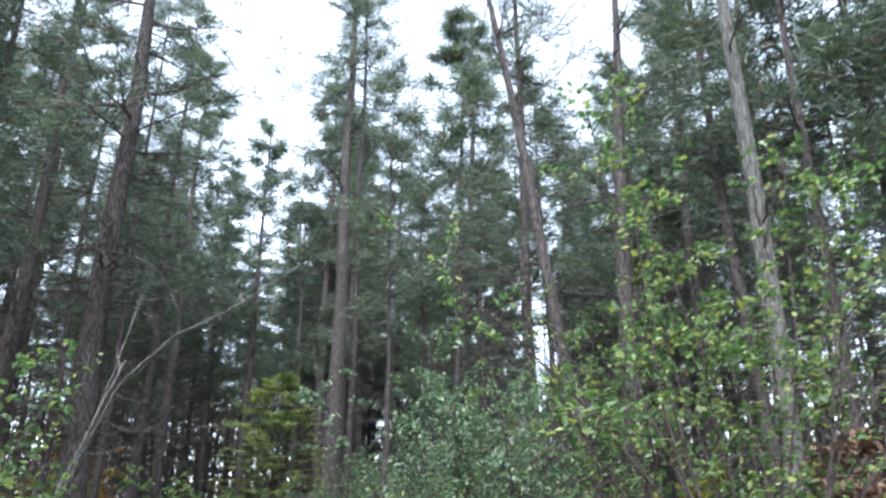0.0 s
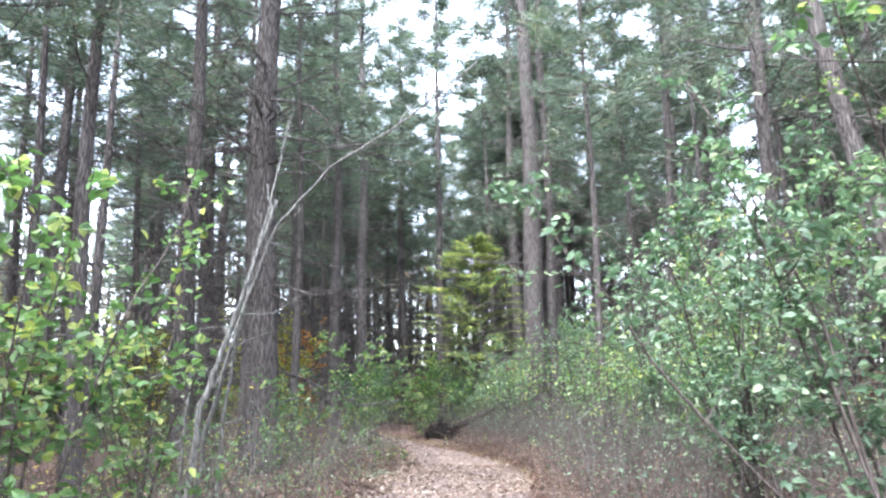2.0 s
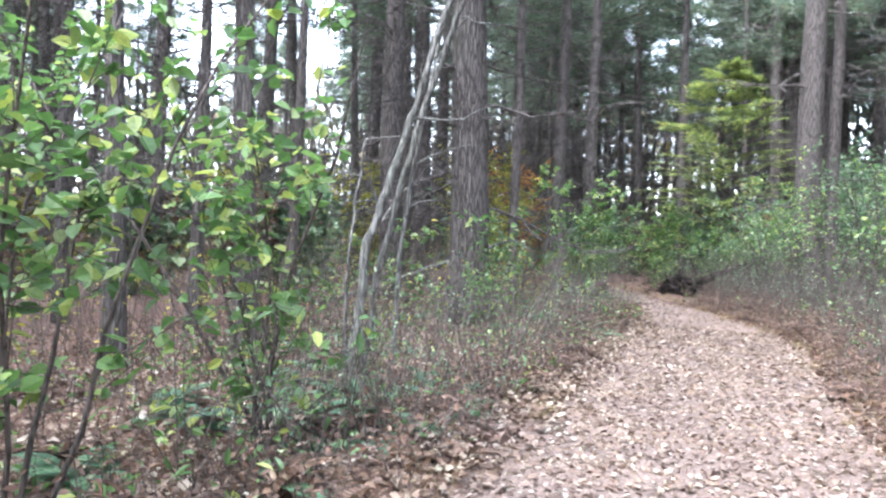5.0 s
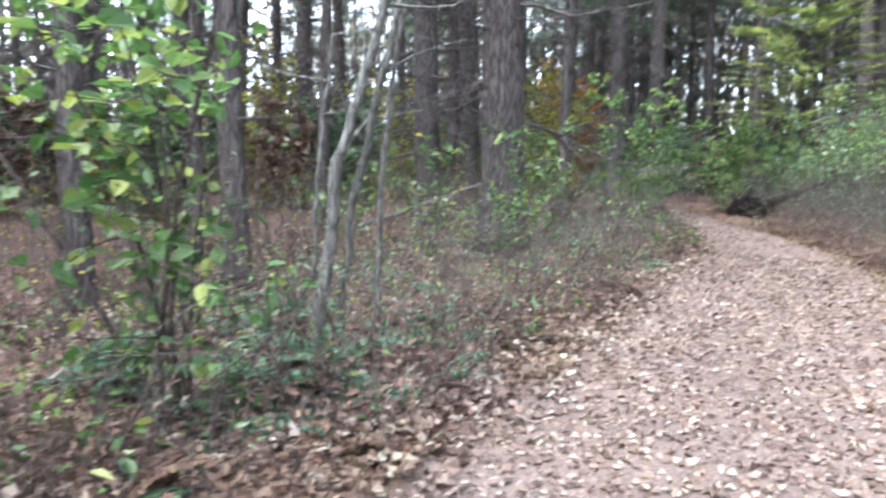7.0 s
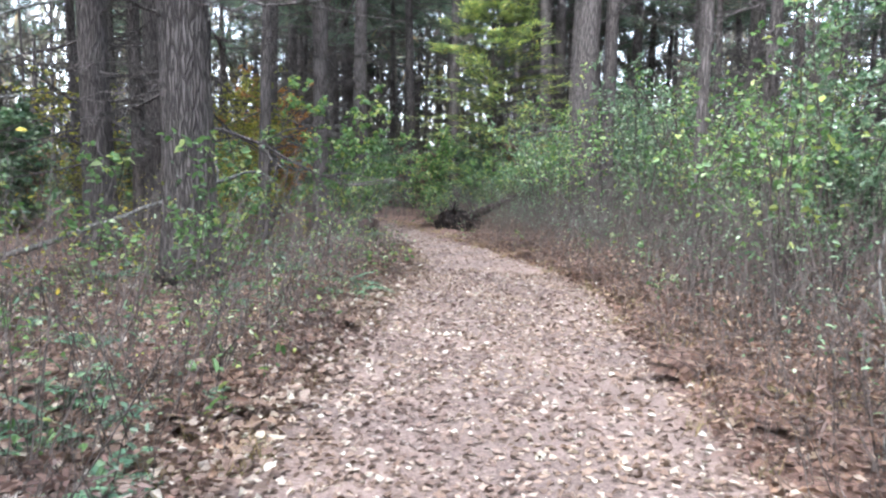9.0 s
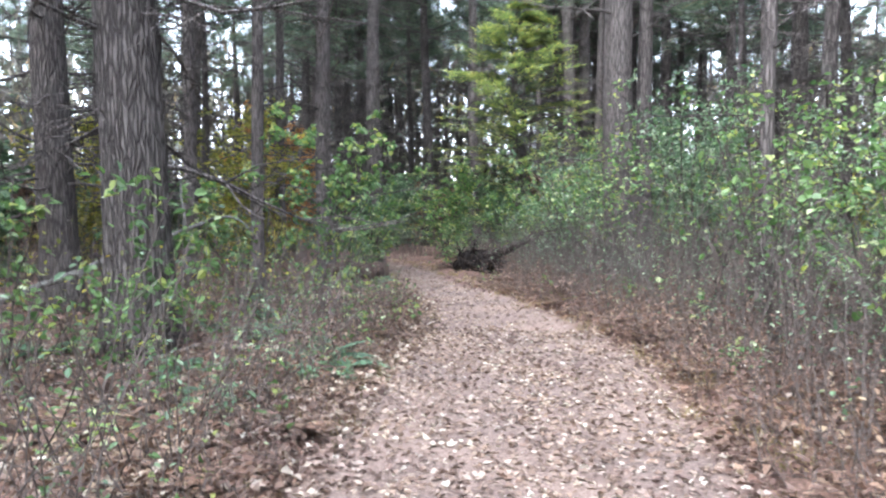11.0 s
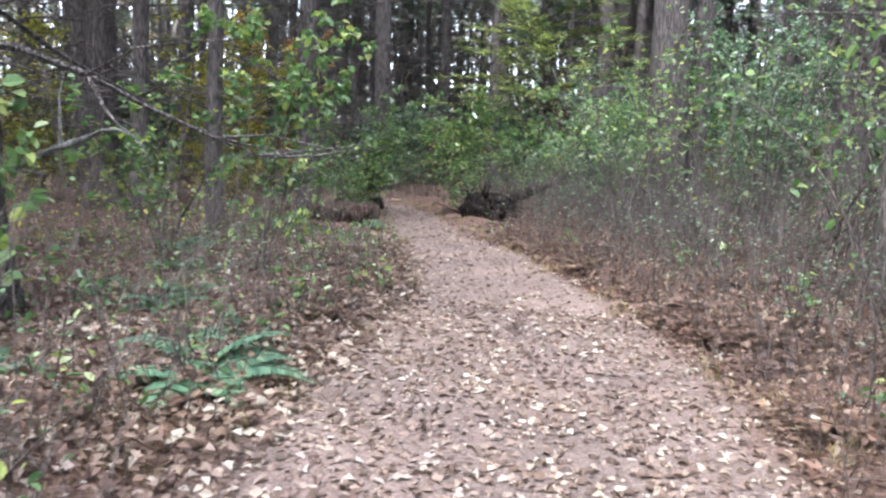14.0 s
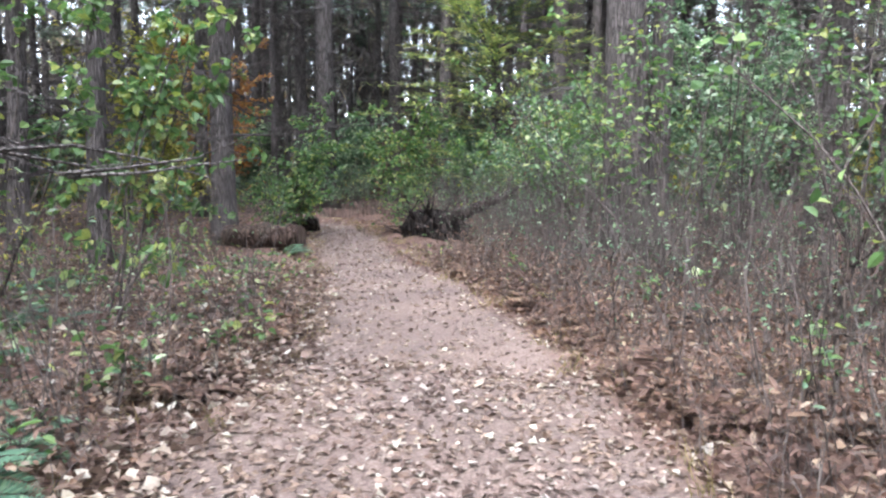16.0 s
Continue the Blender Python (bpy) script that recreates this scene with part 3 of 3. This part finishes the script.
for k, (x, y, hgt, spr, n) in enumerate([(6.2, -22.0, 4.2, 1.7, 2300), (7.0, -18.5, 4.8, 1.9, 2600), (6.3, -15.6, 4.2, 1.7, 2200), (8.6, -21.0, 5.2, 2.0, 2400),
                                         (6.0, -25.6, 3.9, 1.4, 1700), (7.6, -28.0, 5.4, 1.8, 2300), (9.2, -15.0, 5.0, 2.0, 2200), (6.6, -12.6, 3.4, 1.5, 1100),
                                         (6.7, -9.0, 3.6, 1.6, 1000), (9.0, -10.0, 4.6, 1.8, 1500)]):
    shrub("shrub", 160 + k, x, y, hgt, spr, n * 2, GREEN if k % 2 else BLUEGREEN, 0.07, "dense leafy green shrub in the thicket along the trail", stems=11, bare=0.22, group="thicket shrubs")
shrub("shrub", 150, 7.4, -27.6, 5.4, 1.8, 1100, GREEN, 0.085, "tall shrub with large bright leaves hanging over the trail", stems=6, bare=0.2)
for k, (x, y, hgt) in enumerate([(4.5, -13.0, 0.55), (4.0, -10.4, 0.6), (4.35, -10.2, 0.75), (2.9, -8.6, 0.5), (4.6, -15.2, 0.45), (0.9, -12.2, 0.45), (0.6, -13.6, 0.5)]):
    shrub("seedling", 151 + k, x, y, hgt, 0.3, 26, GREEN, 0.1, "small broad-leaved seedling at the trail's edge", "seedling", stems=2, bare=0.35, group="seedlings")


def limb_thing(name, pts, r0, r1, mat, label, category, sides=9, twigs=6, seed=0):
    rng = np.random.default_rng(seed)
    p0 = pts[0]
    root = new(name)
    root.location = p0
    tagged(root, label, category)
    p = np.array(pts, float) - p0
    s = np.linspace(0, len(p) - 1, 5 * len(p))
    p = np.stack([np.interp(s, range(len(p)), p[:, c]) for c in range(3)], 1)
    p[1:-1] += 0.01 * rng.standard_normal(p[1:-1].shape)
    b = Buf()
    b.tube(p, np.linspace(r0, r1, len(p)), sides, 0.04, rng)
    stem = part("stem", b, mat, root, smooth=True)
    if twigs:
        for k in range(twigs):
            w = Buf()
            i = rng.integers(len(p) // 4, len(p))
            q = wander(rng, p[i], rng.standard_normal(3) + unit(p[-1] - p[0]), rng.uniform(0.3, 1.0), 5, 0.2)
            w.tube(q, np.linspace(r1 * 0.7 + 0.003, 0.002, 6), 4)
            part("twig", w, mat, stem)
    return root


limb_thing("leaning_sapling", [(-0.05, -21, -0.05), (0.07, -21, 1.13), (0.37, -21, 2.15), (0.66, -21, 3.05), (0.97, -21, 3.78), (1.69, -21, 4.48), (2.54, -21, 4.97), (3.5, -21, 5.72)], 0.034, 0.012, BARK_GREY, "grey leafless sapling leaning over towards the trail", "sapling", twigs=9, seed=3)
limb_thing("leaning_sapling", [(0.12, -20.7, -0.05), (0.2, -20.8, 1.2), (0.42, -20.9, 2.4), (0.8, -20.85, 4.2), (0.95, -20.7, 5.2)], 0.026, 0.008, BARK_GREY, "thin pale dead stem beside a leaning sapling", "sapling", twigs=5, seed=4)
limb_thing("leaning_sapling", [(-0.02, -21.3, -0.05), (0.1, -21.25, 1.35), (0.33, -21.2, 2.1), (0.58, -21.2, 2.8), (0.95, -21.1, 4.0)], 0.05, 0.02, BARK_GREY, "grey lichen-spotted sapling leaning beside ferns", "sapling", twigs=8, seed=14)
limb_thing("leaning_sapling", [(-0.12, -21.2, -0.05), (-0.12, -21.2, 0.9), (-0.06, -21.2, 1.7), (0.05, -21.2, 2.4)], 0.022, 0.008, BARK_GREY, "thin broken grey stem beside a leaning sapling", "sapling", twigs=5, seed=15)
limb_thing("fallen_limb", [(-5.9, -13, 0.05), (-5.0, -13, 0.3), (-4.05, -13, 0.62), (-3.3, -13, 0.87), (-1.5, -13, 1.5)], 0.06, 0.03, BARK_GREY, "broken grey limb propped against a large pine", "branch", twigs=7, seed=5)
limb_thing("dead_stick", [(4.75, -20.6, 0.0), (4.6, -20.9, 0.9), (4.5, -21.1, 1.3)], 0.012, 0.006, BARK_GREY, "pale upright dead stick at the thicket's edge", "stick", twigs=2, seed=6)
limb_thing("fallen_branch", [(4.15, -10.8, 0.12), (4.7, -10.8, 0.2), (5.6, -10.6, 0.22)], 0.025, 0.015, DEADWOOD, "dark fallen branch lying at the thicket's edge", "branch", twigs=6, seed=7)
limb_thing("dead_sapling", [(4.68, -13.2, 0.0), (4.75, -12.9, 0.45), (4.9, -12.6, 0.85), (5.1, -12.6, 1.3), (5.5, -12.4, 1.9)], 0.018, 0.007, DEADWOOD, "dark crooked dead sapling leaning from the trail's edge", "sapling", twigs=7, seed=8)
limb_thing("dead_limb", [(0.4, 4.8, 6.6), (1.0, 4.6, 5.5), (1.7, 4.4, 4.2), (2.2, 4.8, 2.8)], 0.05, 0.04, BARK_GREY, "pale dead limb caught in a young conifer", "branch", twigs=3, seed=9)


def rough_log(name, a, b, r, mat, label, cut=CUTWOOD, seed=0, sides=16):
    """A log with ragged bark and a cut face at each end."""
    rng = np.random.default_rng(seed)
    root = new(name)
    root.location = a
    tagged(root, label, "log")
    body, face = Buf(), Buf()
    d = np.array(b, float) - a
    p = np.linspace(0, 1, 14)[:, None] * d + 0.02 * rng.standard_normal((14, 3))
    p[0], p[-1] = 0, d
    body.tube(p, np.full(14, r) * (1 + 0.08 * rng.standard_normal(14)), sides, 0.06, rng)
    bole = part("log_body", body, mat, root, smooth=True)
    for k, e in enumerate((p[0] - unit(d) * 0.004, p[-1] + unit(d) * 0.004)):
        f = Buf()
        f.tube([e - unit(d) * 0.01, e + unit(d) * 0.01], [r * 0.93] * 2, sides)
        part("cut_end", f, cut, bole, "weathered cut face")
    return root


rough_log("cut_log", (-2.35, -4.95, 0.24), (-0.95, -5.35, 0.3), 0.2, REDWOOD, "dark rotting cut log lying at the trail's edge", seed=1)
rough_log("cut_log", (-2.9, -1.6, 0.15), (-1.9, -1.2, 0.2), 0.15, DEADWOOD, "mossy dark log beside the trail's bend", seed=2)


def root_plate(name, x, y):
    """An uprooted stump: a ragged plate of earth and roots on edge, with the fallen trunk behind it."""
    rng = np.random.default_rng(12)
    root = thing(name, x, y, "black uprooted stump with a ragged plate of roots and earth", "stump", z=0.0)
    plate, trunk = Buf(), Buf()
    n, m = 22, 12
    u, v = np.meshgrid(np.linspace(0, 2 * np.pi, n, endpoint=False), np.linspace(0, np.pi, m))
    rr = 1 + 0.22 * np.sin(3 * u + 1) * np.sin(v) + 0.16 * np.sin(7 * u + 4 * v) + 0.13 * rng.standard_normal(u.shape) * np.sin(v)
    P = np.stack([0.56 * rr * np.cos(u) * np.sin(v), 0.28 * rr * np.sin(u) * np.sin(v), 0.22 + 0.36 * rr * np.cos(v)], -1)
    i, j = np.meshgrid(np.arange(m - 1), np.arange(n), indexing="ij")
    plate.add(P.reshape(-1, 3), np.stack([i * n + j, (i + 1) * n + j, (i + 1) * n + (j + 1) % n, i * n + (j + 1) % n], -1).reshape(-1, 4))
    part("root_plate", plate, ROTTEN, root)
    for k in range(46):
        a = rng.uniform(0, 2 * np.pi)
        s = np.array([0.4 * np.cos(a), -0.1 + 0.1 * rng.standard_normal(), 0.24 + 0.28 * np.sin(a)])
        q = wander(rng, s, (1.2 * np.cos(a), rng.uniform(-1.0, -0.1), 0.5 * np.sin(a) + 0.1), rng.uniform(0.25, 0.85), 6, 0.4)
        q[:, 2] = np.maximum(q[:, 2], 0.01)
        one = Buf()
        one.tube(q, np.linspace(rng.uniform(0.012, 0.03), 0.003, 7), 5)
        part("root", one, ROTTEN, root)
    trunk.tube([(0.05, 0.1, 0.3), (0.6, 0.3, 0.5), (1.2, 0.5, 0.78), (1.9, 0.8, 1.1)], [0.17, 0.13, 0.1, 0.06], 12, 0.05, rng)
    part("fallen_trunk", trunk, DEADWOOD, root, smooth=True)
    return root


root_plate("uprooted_stump", 0.75, -2.5)


def fern(name, seed, x, y, size, mat, label, fronds=9, group="ferns"):
    rng = np.random.default_rng(seed)
    root = thing(name, x, y, label, "fern", group)
    stalk, leaf = Buf(), Buf()
    P, A, L = [], [], []
    for k in range(fronds):
        az = rng.uniform(0, 2 * np.pi)
        p = wander(rng, (0, 0, 0.02), (np.cos(az), np.sin(az), rng.uniform(0.6, 1.3)), size * rng.uniform(0.7, 1.1), 8, 0.05, -0.16)
        stalk.tube(p, np.linspace(0.004, 0.001, 9), 3)
        t = unit(p[-1] - p[0])
        side = unit(np.cross(t, (0, 0, 1)))
        for u in np.linspace(1.4, 7.9, 30):
            q = np.array([np.interp(u, range(9), p[:, c]) for c in range(3)])
            ln = size * 0.26 * (1 - (u / 8.3) ** 2) + 0.012
            for s in (-1, 1):
                P.append(q), A.append(side * s + t * 0.35 + [0, 0, -0.15]), L.append(ln)
    leaf.leaves(P, A, np.tile([0.0, 0, 1], (len(P), 1)) + 0.25 * rng.standard_normal((len(P), 3)), np.array(L), np.array(L) * 0.17 + 0.006, 0.1)
    part("stalk", stalk, TWIG, root)
    part("frond", leaf, mat, root)
    return root


for k, (x, y, s) in enumerate([(0.65, -15.1, 0.75), (0.55, -14.8, 0.65), (0.5, -14.2, 0.5), (0.75, -22.7, 0.6), (0.3, -21.6, 0.6), (1.0, -23.6, 0.45), (0.2, -19.8, 0.5), (-0.4, -17.2, 0.5), (-0.9, -20.4, 0.55),
                               (-0.5, -13.4, 0.5), (0.3, -12.9, 0.4), (-1.2, -22.4, 0.6), (-1.9, -17.6, 0.5), (-2.9, -15.9, 0.5), (0.1, -16.4, 0.4), (-0.2, -24.0, 0.5), (-1.6, -13.0, 0.45), (1.0, -21.2, 0.5), (0.2, -20.5, 0.6), (-0.4, -21.9, 0.6), (0.9, -20.0, 0.45), (0.55, -20.4, 0.65), (1.1, -22.2, 0.5), (0.4, -22.1, 0.55), (-0.6, -22.8, 0.55)]):
    fern("fern", 200 + k, x, y, s, FERN, "green fern in brown leaf litter")
for k, (x, y, s) in enumerate([(4.6, -18.0, 0.6), (4.9, -19.3, 0.6), (4.5, -16.6, 0.5), (3.1, -9.2, 0.5), (3.4, -8.4, 0.5), (2.9, -7.7, 0.5), (5.0, -20.6, 0.6), (2.4, -6.2, 0.4), (4.3, -14.9, 0.5)]):
    fern("dead_fern", 230 + k, x, y, s * 0.7, GRASS if k % 2 else BROWNLEAF, "withered tan fern at the trail's edge", group="dead ferns")

for k in range(26):
    r2 = np.random.default_rng(300 + k)
    y = r2.uniform(-24, -6)
    x = float(np.interp(y, TY, TX) - np.interp(y, TY, TW)) - r2.uniform(0.3, 4.0)
    fern("fern", 400 + k, x, y, r2.uniform(0.35, 0.6), FERN if k % 3 else BROWNLEAF, "small fern among dead leaves", fronds=7)

# dead bracken along both sides of the trail
bracken = [fern("dead_fern", 500 + k, 5.2 + 0.5 * k, -19.0 + k, 0.55, RUSSET, "collapsed russet bracken in the undergrowth", fronds=11, group="dead bracken") for k in range(3)]
r3 = np.random.default_rng(55)
for k in range(150):
    y = r3.uniform(-25, -1.5)
    side = 1 if k % 5 < 3 else -1
    x = float(np.interp(y, TY, TX) + side * (np.interp(y, TY, TW) + 0.25 + r3.exponential(1.0 if side > 0 else 1.4)))
    if math.hypot(x - 0.7, y + 3.3) < 1.6 or math.hypot(x - 1.2, y + 5.6) < 1.1 or math.hypot(x + 1.2, y + 5.8) < 1.1:
        continue
    m = pose(x, y, float(ground_z(x, y)) - 0.03, r3.uniform(-12, 12), r3.uniform(-12, 12), r3.uniform(0, 360)) @ Matrix.Scale(r3.uniform(0.5, 1.0), 4)
    copy_thing(bracken[k % 3], m).scale = m.to_scale()


# ---- loose cover: uncountable small growth and litter ----
def scatter(rng, count, xs, ys, lo, hi):
    """Random places whose distance outside the trail's edge lies between lo and hi."""
    x, y = rng.uniform(*xs, count), rng.uniform(*ys, count)
    o = off_trail(x, y)
    k = (o > lo) & (o < hi)
    if lo > 0:  # the uprooted stump and the cut log lie clear
        k &= (np.hypot(x - 0.6, y + 3.0) > 1.2) & (np.hypot(x - 0.95, y + 5.0) > 1.1) & (np.hypot(x + 1.4, y + 5.8) > 0.9) & (np.hypot(x + 0.6, y + 7.2) > 0.6)
    return x[k], y[k], o[k]


def litter(name, seed, count, xs, ys, lo, hi, size, mat, label, lift=0.012, tilt=0.35):
    rng = np.random.default_rng(seed)
    x, y, _ = scatter(rng, count, xs, ys, lo, hi)
    P = np.stack([x, y, ground_z(x, y) + lift * rng.uniform(0.3, 1.5, len(x))], 1)
    a = rng.uniform(0, 2 * np.pi, len(x))
    along = np.stack([np.cos(a), np.sin(a), rng.normal(0, tilt * 0.5, len(x))], 1)
    normal = np.array([0, 0, 1.0]) + rng.standard_normal(P.shape) * tilt
    b = Buf()
    s = size * rng.uniform(0.5, 1.3, len(x))
    b.lobed(P, along, normal, s, s * rng.uniform(0.5, 0.95, len(x)), rng.uniform(-0.4, 0.8, len(x)), rng.uniform(-0.6, 0.9, len(x)))
    tagged(new(name, b.mesh(name, mat)), label, "leaves", kind="stuff")


litter("fallen_leaves", 1, 46000, (0.2, 5.6), (-30, -12), -9, 0.2, 0.055, LITTER, "pale and russet fallen leaves strewn on the trail")
litter("fallen_leaves", 2, 20000, (-2.5, 4.6), (-12.6, 3), -9, 0.2, 0.05, LITTER, "pale fallen leaves thinly strewn on the trail")
litter("fallen_leaves", 3, 60000, (-9, 10), (-31, 2), 0.05, 8, 0.07, BROWNLEAF, "brown fallen leaves covering the forest floor", 0.03, 0.5)
litter("fallen_leaves", 5, 26000, (-4.5, 1.7), (-27, -7), 0.0, 5, 0.075, LITTER, "russet and pale leaves thick on the forest floor", 0.05, 0.6)
litter("fallen_leaves", 6, 16000, (1.5, 6.5), (-27, -3), 0.0, 1.5, 0.065, RUSSET, "dark russet leaves along the thicket's foot", 0.06, 0.6)
litter("fallen_leaves", 7, 11000, (-0.2, 2.2), (-27, -9), -0.2, 1.1, 0.075, LITTER, "russet leaves drifted along the trail's edge", 0.07, 0.5)
litter("fallen_leaves", 4, 12000, (-5, 7), (-30, -4), 0.0, 4, 0.07, LITTER, "paler fallen leaves on the forest floor", 0.03, 0.5)


def undergrowth(name, seed, count, xs, ys, lo, hi, height, wood, leafmat, per, size, label, spread=0.35):
    """A low tangle of thin stalks with a few leaves each."""
    rng = np.random.default_rng(seed)
    x, y, o = scatter(rng, count, xs, ys, lo, hi)
    w, f = Buf(), Buf()
    P = []
    for a, b in zip(x, y):
        h = height * rng.uniform(0.35, 1.15)
        p = wander(rng, (a, b, float(ground_z(a, b)) - 0.02), (rng.normal(0, spread), rng.normal(0, spread), 1), h, 4, 0.12)
        w.tube(p, np.linspace(0.003 + 0.002 * h, 0.0015, 5), 3)
        if rng.random() < 0.6:
            q = wander(rng, p[2], rng.standard_normal(3) * [1, 1, 0.4] + [0, 0, 0.6], h * 0.5, 3, 0.15)
            w.tube(q, np.linspace(0.003, 0.0015, 4), 3)
            P.append(q[1:])
        P.append(p[2:])
    base = new(name)
    tagged(base, label, "undergrowth", kind="stuff")
    part("stalks", w, wood, base)
    if per:
        P = np.repeat(np.concatenate(P), per, 0)
        P = P + rng.standard_normal(P.shape) * [0.07, 0.07, 0.05]
        keep = rng.random(len(P)) < 0.7
        P = P[keep]
        f.leaves(P, rng.standard_normal(P.shape) * [1, 1, 0.5], rng.standard_normal(P.shape) * 0.5 + [0, 0, 1], size * rng.uniform(0.5, 1.3, len(P)), size * 0.5, 0.3, 0.3)
        part("leaves", f, leafmat, base)
    return base


undergrowth("undergrowth", 11, 4000, (-8, 1.6), (-26, -3), 0.4, 7, 0.4, TWIG, RUSSET, 1, 0.055, "brown dead stalks and bracken on the forest floor")
undergrowth("undergrowth", 12, 1700, (-6, 1.6), (-26, -4), 0.25, 5, 0.4, TWIG, GREEN, 1, 0.085, "small green seedlings among brown stalks")
undergrowth("undergrowth", 13, 9000, (0.5, 8.5), (-26, 0), 0.12, 4, 0.5, TWIG, RUSSET, 2, 0.06, "russet dead bracken at the thicket's foot")
undergrowth("brush", 14, 8500, (0.3, 10), (-24, 4), 0.45, 6, 1.6, TWIG, BLUEGREEN, 1, 0.045, "grey-brown thicket of thin bare stems with sparse leaves", 0.3)
undergrowth("brush", 15, 2400, (-15, 0), (-24, 8), 1.5, 14, 1.7, TWIG, OLIVE, 1, 0.06, "grey-brown brush of thin stems between the pines", 0.22)
undergrowth("brush", 18, 1500, (-9, 3), (2.5, 9), 0.3, 20, 1.5, TWIG, BLUEGREEN, 2, 0.06, "grey-brown brush closing the trail's bend", 0.3)
undergrowth("brush", 16, 1500, (-30, 30), (8, 30), 1.0, 40, 3.0, TWIG, BLUEGREEN, 3, 0.14, "far tangle of brush between the pines", 0.25)
undergrowth("brush", 17, 800, (-30, -9), (-30, 8), 1.0, 40, 2.2, TWIG, BROWNLEAF, 2, 0.12, "far brown brush under the pines", 0.25)


def grass(name, seed, count, xs, ys, lo, hi, label):
    rng = np.random.default_rng(seed)
    x, y, _ = scatter(rng, count, xs, ys, lo, hi)
    k = 14
    x, y = np.repeat(x, k) + rng.normal(0, 0.05, len(x) * k), np.repeat(y, k) + rng.normal(0, 0.05, len(y) * k)
    b = Buf()
    d = np.stack([rng.normal(0, 0.6, len(x)), rng.normal(0, 0.6, len(x)), np.ones(len(x))], 1)
    b.blades(np.stack([x, y, ground_z(x, y) - 0.01], 1), d, rng.uniform(0.06, 0.22, len(x)), 0.007, rng)
    tagged(new(name, b.mesh(name, GRASS)), label, "grass", kind="stuff")


grass("grass", 21, 1800, (-3, 6), (-27, 2), -0.1, 0.6, "dry tan grass along the trail's edge")


def far_brush(name, seed, count, label):
    """Dim twiggy brush that closes the wood near the ground."""
    rng = np.random.default_rng(seed)
    a = rng.uniform(0, 2 * np.pi, count)
    r = rng.uniform(40, 70, count)
    z = 13 * rng.random(count) ** 1.25
    P = np.stack([r * np.cos(a) + 1, r * np.sin(a) - 12, z], 1)
    f = Buf()
    f.leaves(P, rng.standard_normal(P.shape) * [0.5, 0.5, 1.0], rng.standard_normal(P.shape) * [1, 1, 0.4], rng.uniform(0.5, 1.6, count), rng.uniform(0.12, 0.4, count), 0.3)
    tagged(new(name, f.mesh(name, DIMTWIG)), label, "brush", kind="stuff")


def far_woods(name, seed, count, label):
    """The wood's far belt, where single trees cannot be told apart: stems and clumps of foliage."""
    rng = np.random.default_rng(seed)
    a = rng.uniform(0, 2 * np.pi, count)
    r = rng.uniform(44, 74, count)
    lump = 0.5 + 0.5 * np.sin(a * 37) * np.sin(a * 23 + 1)
    z = 11 * rng.random(count) ** 1.7 * (0.35 + 0.65 * lump)
    P = np.stack([r * np.cos(a) + 1, r * np.sin(a) - 12, z], 1)
    f, w = Buf(), Buf()
    f.leaves(P, rng.standard_normal(P.shape) * [1, 1, 0.4], rng.standard_normal(P.shape) * [1, 1, 0.6], rng.uniform(0.35, 0.9, count), rng.uniform(0.2, 0.45, count), 0.3)
    for k in range(800):
        t, d = rng.uniform(0, 2 * np.pi), rng.uniform(40, 74)
        w.tube([(d * math.cos(t) + 1, d * math.sin(t) - 12, -0.1), (d * math.cos(t) + 1 + rng.normal(0, 0.3), d * math.sin(t) - 12, rng.uniform(9, 18))], [rng.uniform(0.1, 0.3), 0.05], 6)
    base = new(name)
    tagged(base, label, "woods", kind="stuff")
    part("trunk_mass", w, BARK_DARK, base)
    part("foliage", f, NEEDLES, base)


far_woods("far_woods", 31, 52000, "dim far belt of pine woods with sky showing through")
far_brush("far_brush", 32, 85000, "dim grey-brown brush closing the far wood")
